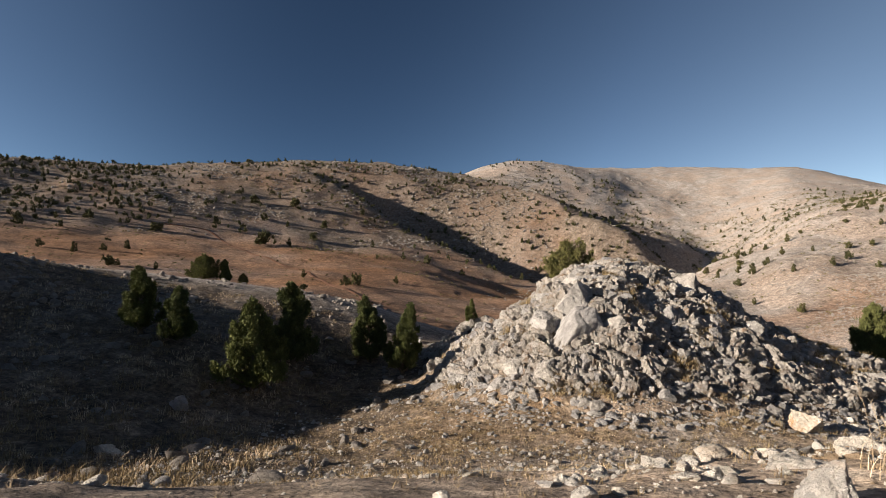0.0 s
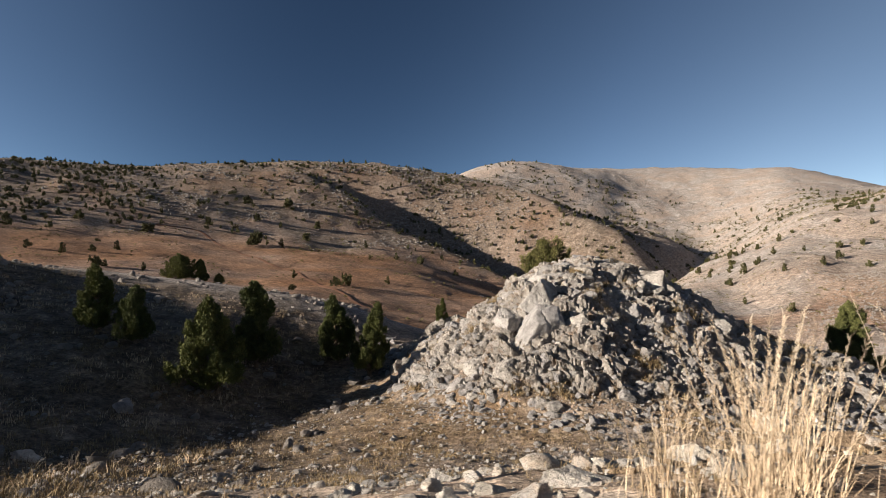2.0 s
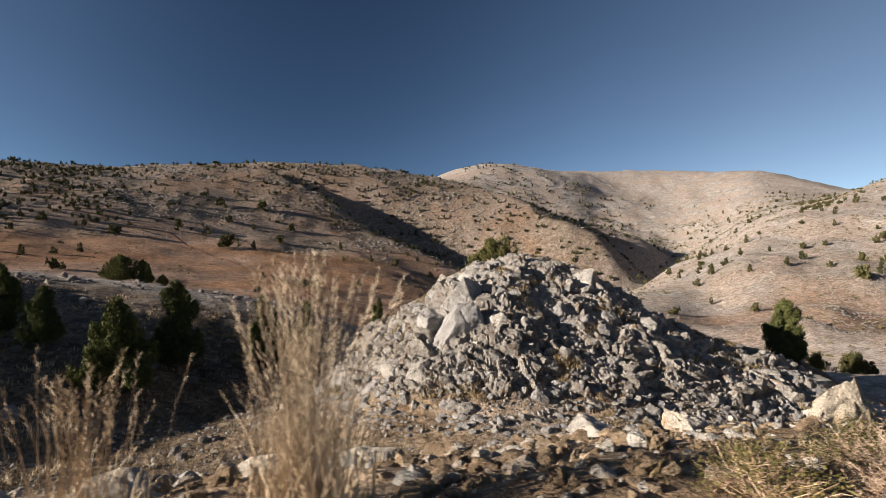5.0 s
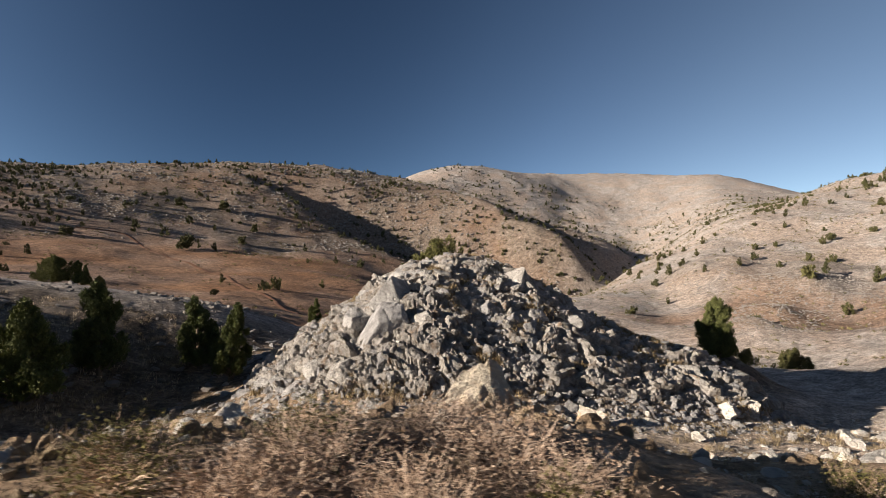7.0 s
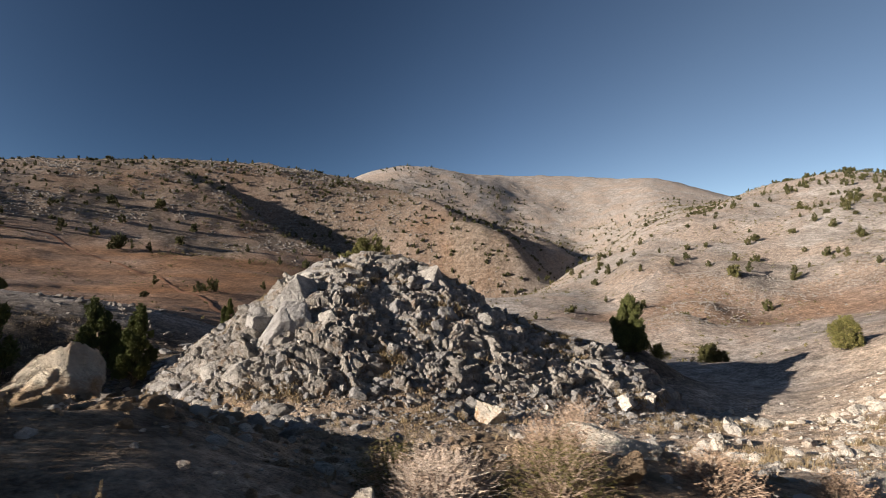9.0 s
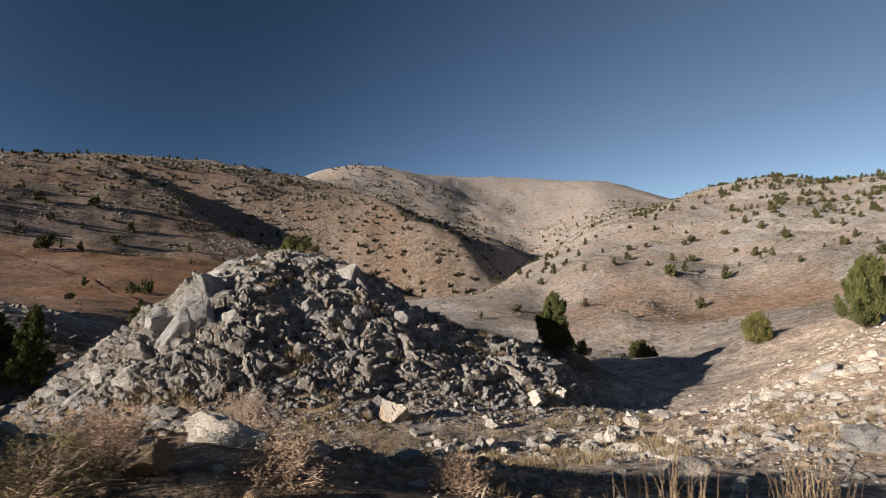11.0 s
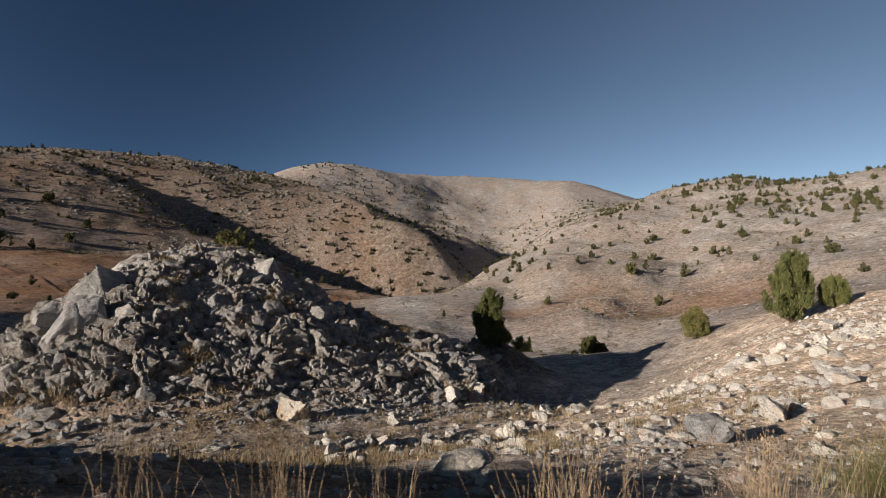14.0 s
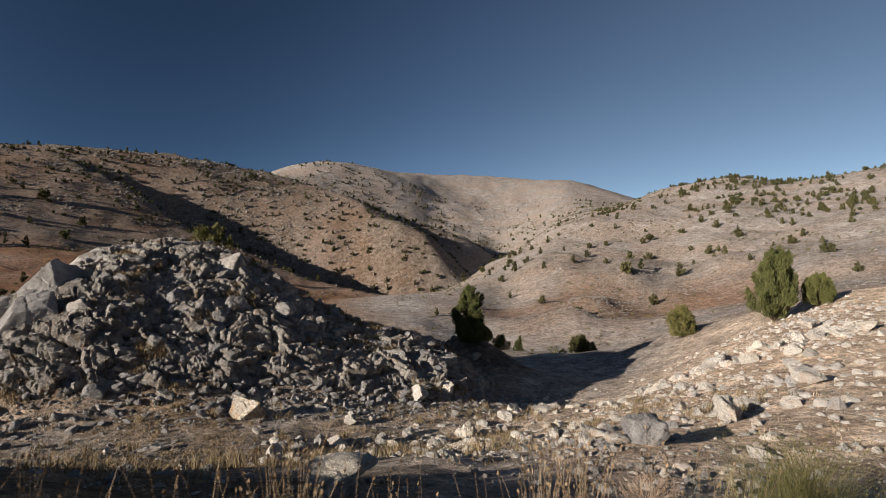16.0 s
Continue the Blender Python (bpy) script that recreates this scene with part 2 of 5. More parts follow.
def gully_shade_soil(x, y):
    """Brown earth of the gully, coloured darker to deepen the shade that lies there."""
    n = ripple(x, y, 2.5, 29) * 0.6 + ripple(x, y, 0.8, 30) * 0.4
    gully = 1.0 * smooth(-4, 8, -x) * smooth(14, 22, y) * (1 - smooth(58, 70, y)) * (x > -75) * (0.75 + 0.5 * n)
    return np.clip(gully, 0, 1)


def bank_earth(x, y):
    """Ochre earth of the roadside bank."""
    n = ripple(x, y, 2.5, 29) * 0.6 + ripple(x, y, 0.8, 30) * 0.4
    return np.clip((1 - smooth(7.5, 11, y + 1.5 * n - 2.6 * smooth(9, 13, x))) * smooth(1.5, 3.5, y) * smooth(3.8, 6, x + 0.7 * (y - 5)) * (1 - smooth(20, 27, x)) * (0.75 + 0.5 * n), 0, 1)


def dry_grass(x, y):
    n = ripple(x, y, 6, 25) * 0.6 + ripple(x, y, 2, 26) * 0.4
    r = np.hypot(x - 8, y - 24)
    return np.clip((1 - smooth(26, 48, r)) * (0.62 + 0.6 * n), 0, 1) * (1 - dirt(x, y)) * (mound_part(x, y) < 0.8)


def blocks(x, y, size, seed):
    """A broken pavement of cells: each one's random number, its offsets from the centre, and the way to the nearest joint."""
    x, y = x / size, y / size
    ix, iy = np.floor(x), np.floor(y)
    f1, f2 = np.full(x.shape, 9.0), np.full(x.shape, 9.0)
    who, ox, oy = np.zeros_like(x), np.zeros_like(x), np.zeros_like(x)
    for a in (-1, 0, 1):
        for b in (-1, 0, 1):
            cx = ix + a + lattice(ix + a, iy + b, seed)
            cy = iy + b + lattice(ix + a, iy + b, seed + 1)
            d = np.hypot(x - cx, y - cy)
            near = d < f1
            f2 = np.where(near, f1, np.minimum(f2, d))
            who = np.where(near, lattice(ix + a, iy + b, seed + 2), who)
            ox, oy = np.where(near, x - cx, ox), np.where(near, y - cy, oy)
            f1 = np.minimum(f1, d)
    return who, ox * size, oy * size, (f2 - f1) * size


# ---- end of terrain ----


# ---- materials ----
def material(name, rough=0.9):
    m = bpy.data.materials.new(name)
    m.use_nodes = True
    b = m.node_tree.nodes["Principled BSDF"]
    b.inputs["Roughness"].default_value = rough
    b.inputs["Specular IOR Level"].default_value = 0.2
    return m, m.node_tree, b


def node(tree, kind, **values):
    n = tree.nodes.new(kind)
    for k, v in values.items():
        n.inputs[k].default_value = v
    return n


def noise_of(tree, scale, detail=4.0, rough=0.6, source="Object", dist=0.0):
    tc = tree.nodes.new("ShaderNodeTexCoord")
    n = node(tree, "ShaderNodeTexNoise", Scale=scale, Detail=detail, Roughness=rough, Distortion=dist)
    tree.links.new(tc.outputs[source], n.inputs["Vector"])
    return n.outputs["Fac"]


def ramp(tree, fac, *stops):
    r = tree.nodes.new("ShaderNodeValToRGB")
    e = r.color_ramp.elements
    while len(e) < len(stops):
        e.new(0.5)
    for el, (p, c) in zip(e, stops):
        el.position, el.color = p, (*c, 1) if len(c) == 3 else c
    tree.links.new(fac, r.inputs[0])
    return r.outputs[0]


def grey(v):
    return (v, v, v)


def mix(tree, fac, a, b, mode="MIX"):
    n = tree.nodes.new("ShaderNodeMix")
    n.data_type, n.blend_type = "RGBA", mode
    for sock, v in ((n.inputs[0], fac), (n.inputs[6], a), (n.inputs[7], b)):
        if isinstance(v, (int, float)):
            sock.default_value = v
        elif isinstance(v, tuple):
            sock.default_value = (*v, 1)
        else:
            tree.links.new(v, sock)
    return n.outputs[2]


def bump(tree, bsdf, *layers):
    """Layers of (height output, strength, distance), chained."""
    last = None
    for h, s, d in layers:
        b = node(tree, "ShaderNodeBump", Strength=s, Distance=d)
        tree.links.new(h, b.inputs["Height"])
        if last:
            tree.links.new(last, b.inputs["Normal"])
        last = b.outputs[0]
    tree.links.new(last, bsdf.inputs["Normal"])


def attribute(tree, name):
    a = tree.nodes.new("ShaderNodeAttribute")
    a.attribute_name = name
    return a.outputs["Fac"]


def ground_material():
    m, t, b = material("ground", 0.95)
    scree = ramp(t, noise_of(t, 0.09, 8, 0.72), (0.32, (0.24, 0.207, 0.18)), (0.5, (0.33, 0.293, 0.262)), (0.66, (0.45, 0.418, 0.388)))
    red = ramp(t, noise_of(t, 0.05, 8, 0.7), (0.3, (0.155, 0.08, 0.042)), (0.55, (0.255, 0.135, 0.07)), (0.78, (0.33, 0.20, 0.12)))
    dirt_c = ramp(t, noise_of(t, 0.9, 8, 0.7), (0.3, (0.44, 0.31, 0.21)), (0.55, (0.66, 0.515, 0.385)), (0.75, (0.80, 0.71, 0.60)))
    grass_c = ramp(t, noise_of(t, 1.3, 8, 0.75), (0.3, (0.135, 0.085, 0.05)), (0.5, (0.27, 0.19, 0.12)), (0.72, (0.47, 0.38, 0.28)))
    tan = ramp(t, noise_of(t, 0.3, 8, 0.75), (0.3, (0.28, 0.21, 0.16)), (0.55, (0.36, 0.285, 0.23)), (0.75, (0.44, 0.375, 0.32)))
    scree = mix(t, ramp(t, noise_of(t, 0.022, 5, 0.65, dist=0.6), (0.44, grey(0.0)), (0.58, grey(0.75))), scree, tan)
    c = mix(t, attribute(t, "red"), scree, red)
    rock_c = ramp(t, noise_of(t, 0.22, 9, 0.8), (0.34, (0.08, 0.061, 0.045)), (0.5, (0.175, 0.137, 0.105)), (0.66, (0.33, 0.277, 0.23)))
    # rock colour; over the gully it stands in for deeper shade
    c = mix(t, attribute(t, "rocky_and_shade"), c, rock_c)
    c = mix(t, attribute(t, "grass"), c, grass_c)
    c = mix(t, attribute(t, "dirt"), c, dirt_c)
    # gully earth, with part of its shade put into the dark colour
    shade_earth = ramp(t, noise_of(t, 2.2, 8, 0.75), (0.3, (0.05, 0.036, 0.025)), (0.52, (0.105, 0.077, 0.052)), (0.74, (0.25, 0.19, 0.13)))
    c = mix(t, attribute(t, "gully_shade_soil"), c, shade_earth)
    ochre = ramp(t, noise_of(t, 2.6, 8, 0.75), (0.3, (0.10, 0.063, 0.036)), (0.52, (0.25, 0.17, 0.10)), (0.74, (0.46, 0.35, 0.23)))
    c = mix(t, attribute(t, "bank"), c, ochre)
    speck = ramp(t, noise_of(t, 3.5, 8, 0.85), (0.38, grey(0.35)), (0.5, grey(1.0)), (0.62, grey(1.7)))
    c = mix(t, 0.9, c, speck, "MULTIPLY")
    clumps = ramp(t, noise_of(t, 1.2, 4, 0.7), (0.42, grey(0.55)), (0.56, grey(1.15)))
    c = mix(t, 0.6, c, clumps, "MULTIPLY")
    patch = ramp(t, noise_of(t, 0.4, 5, 0.75), (0.38, grey(0.6)), (0.6, grey(1.35)))
    c = mix(t, 0.8, c, patch, "MULTIPLY")
    t.links.new(c, b.inputs["Base Color"])
    bump(t, b, (noise_of(t, 0.13, 3, 0.7), 0.25, 2.2), (noise_of(t, 0.35, 6, 0.75), 0.3, 0.8), (noise_of(t, 1.4, 6, 0.75), 0.7, 0.3), (noise_of(t, 5.0, 6, 0.75), 0.8, 0.1), (noise_of(t, 22, 4, 0.7), 0.6, 0.025))
    return m


def rock_material(name, dark, mid, light, stain=None, stain_amount=0.6, stain_from=0.5):
    m, t, b = material(name, 0.88)
    c = ramp(t, noise_of(t, 1.6, 9, 0.72, dist=0.4), (0.28, dark), (0.5, mid), (0.74, light))
    fine = ramp(t, noise_of(t, 9, 6, 0.8), (0.33, grey(0.66)), (0.5, grey(1.0)), (0.7, grey(1.22)))
    c = mix(t, 0.7, c, fine, "MULTIPLY")
    info = t.nodes.new("ShaderNodeObjectInfo")
    var = ramp(t, info.outputs["Random"], (0.0, (0.84, 0.84, 0.86)), (0.5, (1.0, 0.99, 0.97)), (1.0, (1.12, 1.08, 1.02)))
    c = mix(t, 1.0, c, var, "MULTIPLY")
    geo = t.nodes.new("ShaderNodeNewGeometry")
    isl = ramp(t, geo.outputs["Random Per Island"], (0.0, (0.86, 0.86, 0.87)), (0.6, (1.0, 0.99, 0.97)), (1.0, (1.06, 1.04, 1.0)))
    c = mix(t, 1.0, c, isl, "MULTIPLY")
    if stain:
        s = ramp(t, noise_of(t, 1.1, 5, 0.7, dist=0.8), (stain_from, grey(0.0)), (stain_from + 0.12, grey(stain_amount)))
        c = mix(t, s, c, stain)
    t.links.new(c, b.inputs["Base Color"])
    bump(t, b, (noise_of(t, 1.5, 8, 0.8, dist=0.4), 0.7, 0.35), (noise_of(t, 5, 7, 0.78), 1.0, 0.22), (noise_of(t, 22, 5, 0.75), 0.7, 0.04))
    return m


def plant_material(name, dark, mid, light, scale=2.0):
    m, t, b = material(name, 0.75)
    geo = t.nodes.new("ShaderNodeNewGeometry")
    c = ramp(t, geo.outputs["Random Per Island"], (0.0, dark), (0.55, mid), (1.0, light))
    patch = ramp(t, noise_of(t, scale, 3, 0.6), (0.35, grey(0.7)), (0.65, grey(1.2)))
    c = mix(t, 0.8, c, patch, "MULTIPLY")
    info = t.nodes.new("ShaderNodeObjectInfo")
    var = ramp(t, info.outputs["Random"], (0.0, (0.8, 0.82, 0.8)), (1.0, (1.2, 1.15, 1.0)))
    c = mix(t, 1.0, c, var, "MULTIPLY")
    t.links.new(c, b.inputs["Base Color"])
    return m


MAT_GROUND = ground_material()
MAT_ROCK = rock_material("weathered_limestone", (0.20, 0.192, 0.184), (0.43, 0.415, 0.40), (0.64, 0.622, 0.604), (0.40, 0.25, 0.14), 0.5, 0.64)
MAT_BEDROCK = rock_material("split_limestone", (0.17, 0.155, 0.14), (0.36, 0.34, 0.32), (0.58, 0.555, 0.53), (0.20, 0.13, 0.078), 0.85, 0.54)
MAT_PALE = rock_material("pale_limestone", (0.55, 0.51, 0.455), (0.75, 0.71, 0.655), (0.86, 0.84, 0.80), (0.52, 0.33, 0.18), 0.4)
MAT_OCHRE = rock_material("ochre_stained_limestone", (0.60, 0.53, 0.44), (0.77, 0.70, 0.60), (0.87, 0.83, 0.76), (0.52, 0.30, 0.14), 0.85)
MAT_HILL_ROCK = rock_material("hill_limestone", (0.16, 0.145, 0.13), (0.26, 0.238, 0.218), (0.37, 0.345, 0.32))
MAT_EARTHY = rock_material("earthy_stone", (0.25, 0.175, 0.115), (0.40, 0.30, 0.205), (0.57, 0.475, 0.365))
MAT_FAR_JUNIPER = plant_material("far_juniper_foliage", (0.05, 0.052, 0.022), (0.085, 0.085, 0.036), (0.13, 0.12, 0.052))
MAT_JUNIPER = plant_material("juniper_foliage", (0.07, 0.083, 0.029), (0.10, 0.114, 0.04), (0.135, 0.148, 0.054))
MAT_SHRUB = plant_material("shrub_foliage", (0.06, 0.06, 0.022), (0.12, 0.11, 0.042), (0.20, 0.17, 0.07))
MAT_OLIVE = plant_material("olive_foliage", (0.10, 0.10, 0.035), (0.18, 0.17, 0.062), (0.28, 0.25, 0.10))
# lighter copy of the juniper foliage, sunlight put into its colour
MAT_LIT_JUNIPER = plant_material("lit_juniper_foliage", (0.08, 0.09, 0.032), (0.115, 0.123, 0.045), (0.155, 0.16, 0.062))
MAT_RUST = plant_material("rust_foliage", (0.16, 0.085, 0.035), (0.27, 0.15, 0.06), (0.38, 0.24, 0.10))
MAT_BARK = plant_material("bark", (0.10, 0.075, 0.055), (0.16, 0.125, 0.095), (0.24, 0.20, 0.16), 6.0)
MAT_STRAW = plant_material("straw", (0.35, 0.262, 0.19), (0.53, 0.425, 0.325), (0.70, 0.60, 0.49), 1.0)
MAT_GRASS = plant_material("dry_grass", (0.15, 0.105, 0.055), (0.27, 0.20, 0.115), (0.43, 0.34, 0.22), 1.0)
MAT_TWIG = plant_material("dead_twigs", (0.24, 0.165, 0.125), (0.40, 0.29, 0.225), (0.58, 0.46, 0.38), 3.0)
MAT_PALE_TWIG = plant_material("pale_twigs", (0.40, 0.31, 0.26), (0.58, 0.47, 0.41), (0.74, 0.64, 0.57), 3.0)
MAT_STALK = plant_material("dry_stalks", (0.15, 0.105, 0.07), (0.27, 0.195, 0.13), (0.44, 0.34, 0.24), 2.0)
MAT_GREEN = plant_material("green_blades", (0.07, 0.072, 0.025), (0.13, 0.125, 0.048), (0.26, 0.23, 0.105), 1.0)


# ---- mesh helpers ----
def mesh_of(name, verts, faces, mat, smooth_angle=None):
    """A mesh from arrays: faces is one array of triangles or quads."""
    me = bpy.data.meshes.new(name)
    verts, faces = np.asarray(verts, np.float32), np.asarray(faces, np.int32)
    k = faces.shape[1]
    me.vertices.add(len(verts))
    me.vertices.foreach_set("co", verts.ravel())
    me.loops.add(faces.size)
    me.loops.foreach_set("vertex_index", faces.ravel())
    me.polygons.add(len(faces))
    me.polygons.foreach_set("loop_start", np.arange(0, faces.size, k, dtype=np.int32))
    me.polygons.foreach_set("use_smooth", np.full(len(faces), smooth_angle is not None))
    me.update(calc_edges=True)
    me.validate()
    if smooth_angle is not None and smooth_angle < 180:
        me.set_sharp_from_angle(angle=radians(smooth_angle))
    me.materials.append(mat)
    return me


def arrays(me):
    v = np.empty(len(me.vertices) * 3, np.float32)
    me.vertices.foreach_get("co", v)
    f = np.empty(len(me.loops), np.int32)
    me.loops.foreach_get("vertex_index", f)
    return v.reshape(-1, 3), f.reshape(-1, len(me.polygons[0].vertices))


def joined(name, picks, mat, smooth_angle=None):
    """One mesh from many placed shapes: picks of (verts, faces, 3x3 matrix, place)."""
    vs, fs, n = [], [], 0
    for v, f, m, p in picks:
        vs.append(v @ m.T + p)
        fs.append(f + n)
        n += len(v)
    return mesh_of(name, np.concatenate(vs), np.concatenate(fs), mat, smooth_angle)


def part(name, me, parent, label=""):
    ob = new(name, me)
    ob.parent = parent
    return tagged(ob, label) if label else ob


def spin(rz, tilt=0.0, way=0.0):
    return np.array(Euler((tilt * math.cos(way), tilt * math.sin(way), rz)).to_matrix())


def at_ground(x, y, sink=0.0):
    return float(height(x, y)[0]) - sink


def scatter_points(n, x0, x1, y0, y1, keep):
    """Random places in a rectangle, each kept with the chance that keep(x, y) gives."""
    x, y = rng.uniform(x0, x1, n), rng.uniform(y0, y1, n)
    k = rng.uniform(0, 1, n) < keep(x, y)
    return x[k], y[k]


# ---- ground ----
def build_ground():
    az = np.radians(np.concatenate([np.arange(-84, 92, 0.27), np.arange(92, 276, 4.0)]))
    rad = np.concatenate([[0.02], np.geomspace(0.6, 29, 200, endpoint=False), np.arange(29, 54, 0.24), np.geomspace(54, 2800, 260)])
    A, R = np.meshgrid(az, rad)
    x, y = (10 + R * np.sin(A)).ravel(), (-1 + R * np.cos(A)).ravel()
    z = height(x, y)
    n, rows = len(az), len(rad)
    i = np.arange(rows - 1)[:, None] * n + np.arange(n)[None, :]
    j = np.arange(rows - 1)[:, None] * n + (np.arange(n)[None, :] + 1) % n
    faces = np.stack([i, i + n, j + n, j], -1).reshape(-1, 4)
    me = mesh_of("ground", np.stack([x, y, z], -1), faces, MAT_GROUND, 180)
    for name, f in (("red", red_soil), ("dirt", dirt), ("grass", dry_grass), ("rocky_and_shade", rocky_and_shade), ("gully_shade_soil", gully_shade_soil), ("bank", bank_earth)):
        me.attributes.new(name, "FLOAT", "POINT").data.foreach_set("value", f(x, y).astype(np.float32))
    tagged(new("ground", me), "dry stony mountain ground of pale scree, red soil and bleached grass", "ground", kind="structure")


build_ground()


def build_track():
    """A worn footpath that crosses the red slope."""
    keys = ((-225, 425), (-190, 430), (-140, 370), (-89, 307), (-50, 232), (-17, 164))
    u = np.linspace(0, len(keys) - 1, 240)
    x, y = (curve1(range(len(keys)), [k[i] for k in keys], u) for i in (0, 1))
    x = x + 2.5 * ripple(u * 10, u * 0, 4, 81)
    dx, dy = np.gradient(x), np.gradient(y)
    n = np.hypot(dx, dy)
    rows = [np.stack([x - dy / n * w, y + dx / n * w], -1) for w in (-1.1, 0.0, 1.1)]
    v = np.stack(rows, 1).reshape(-1, 2)
    z = height(v[:, 0], v[:, 1]) + np.tile((0.05, 0.35, 0.05), len(u))
    i = np.arange(len(u) - 1)[:, None] * 3 + np.arange(2)[None, :]
    f = np.stack([i, i + 1, i + 4, i + 3], -1).reshape(-1, 4)
    m, t, b = material("track_soil", 0.95)
    t.links.new(ramp(t, noise_of(t, 0.2, 5), (0.3, (0.15, 0.07, 0.04)), (0.7, (0.22, 0.115, 0.07))), b.inputs["Base Color"])
    tagged(new("track", mesh_of("track", np.column_stack([v, z]), f, m, 180)), "narrow worn track of dark red soil", "track", kind="structure")


build_track()


# ---- rocks ----
def rock_shape(seed, subdiv, cuts=12, rough=0.12, near=0.38, far=0.8):
    """A broken, weathered block about 1 m in radius, with flat faces and chipped edges."""
    r = random.Random(seed)
    bm = bmesh.new()
    bmesh.ops.create_icosphere(bm, subdivisions=subdiv, radius=1.0)
    planes = []
    for _ in range(cuts):
        d = Vector((r.gauss(0, 1), r.gauss(0, 1), r.gauss(0, 1))).normalized()
        planes.append((d, r.uniform(near, far)))
    off = Vector((r.uniform(0, 50), r.uniform(0, 50), r.uniform(0, 50)))
    for v in bm.verts:
        p = v.co.copy()
        for d, o in planes:
            over = v.co.dot(d) - o - 0.05 * noise.noise(p * 3 + off)
            if over > 0:
                v.co -= d * over
        v.co += p * (noise.fractal(v.co * 1.6 + off, 0.9, 2.0, 3) + 0.5 * noise.fractal(v.co * 4.6 + off, 0.8, 2.1, 3)) * rough
        crack = abs(noise.noise(v.co * 1.6 + off * 0.7))
        v.co -= p * max(0, 0.11 - crack) * rough * 12
    me = bpy.data.meshes.new("shape")
    bm.to_mesh(me)
    bm.free()
    v, f = arrays(me)
    bpy.data.meshes.remove(me)
    return v / np.abs(v).max() , f


def block_shape(seed, subdiv, rough=0.055, hard=60, lean=0.0, taper=0.0):
    """A block parted along joints: near-parallel faces, broken corners, worn edges and a rugged skin."""
    r = random.Random(seed)
    bm = bmesh.new()
    bmesh.ops.create_icosphere(bm, subdivisions=subdiv, radius=1.0)
    me = bpy.data.meshes.new("shape")
    bm.to_mesh(me)
    bm.free()
    n, f = arrays(me)
    bpy.data.meshes.remove(me)
    n = n.astype(float)
    planes = []
    for axis in np.eye(3):
        for way in (1, -1):
            planes.append((axis * way + np.array([r.gauss(0, 0.3) for _ in range(3)]), r.uniform(0.62, 0.95)))
    for _ in range(16):
        planes.append((np.array([r.gauss(0, 1) for _ in range(3)]), r.uniform(0.66, 0.92)))
    q = np.stack([np.maximum(n @ (d / np.linalg.norm(d)), 0) / o for d, o in planes], -1)
    v = n / ((q ** hard).sum(-1) ** (1 / hard))[:, None]
    off = Vector((r.uniform(0, 50), r.uniform(0, 50), r.uniform(0, 50)))
    for i in range(len(v)):
        p = Vector(v[i])
        bulge = noise.fractal(p * 1.7 + off, 0.9, 2.0, 2) - 0.7 * abs(noise.noise(p * 3.3 + off)) + 0.5 * noise.fractal(p * 7.0 + off, 0.8, 2.1, 2)
        split = max(0.0, 0.05 - abs(noise.noise(p * 1.3 + off * 0.7))) * 26
        v[i] += n[i] * rough * (bulge - split)
    v[:, :2] *= 1 - taper * (0.5 + 0.5 * v[:, 2:3])
    v[:, 0] += lean * v[:, 2]
    return v / np.abs(v).max(), f


BIG = [block_shape(100 + k, 5, 0.03, lean=(0.3, 0.1, -0.1, 0.2, 0.0, 0.15)[k], taper=(0.55, 0.3, 0.2, 0.3, 0.2, 0.3)[k]) for k in range(6)]
MED = [block_shape(200 + k, 4, 0.042) for k in range(14)]
MID = [block_shape(260 + k, 3, 0.045) for k in range(10)]
SMALL = [rock_shape(300 + k, 2, 10, 0.06, 0.4, 0.85) for k in range(8)]
BITS = [rock_shape(400 + k, 1, 8, 0.03, 0.3, 0.7) for k in range(6)]
CHIPS = [rock_shape(500 + k, 2, 10, 0.05, 0.3, 0.75) for k in range(6)]
MED_MESH = [mesh_of("rock", v, f, MAT_ROCK, 22) for v, f in MED]
BIG_MESH = [mesh_of("rock", v, f, MAT_ROCK, 22) for v, f in BIG]


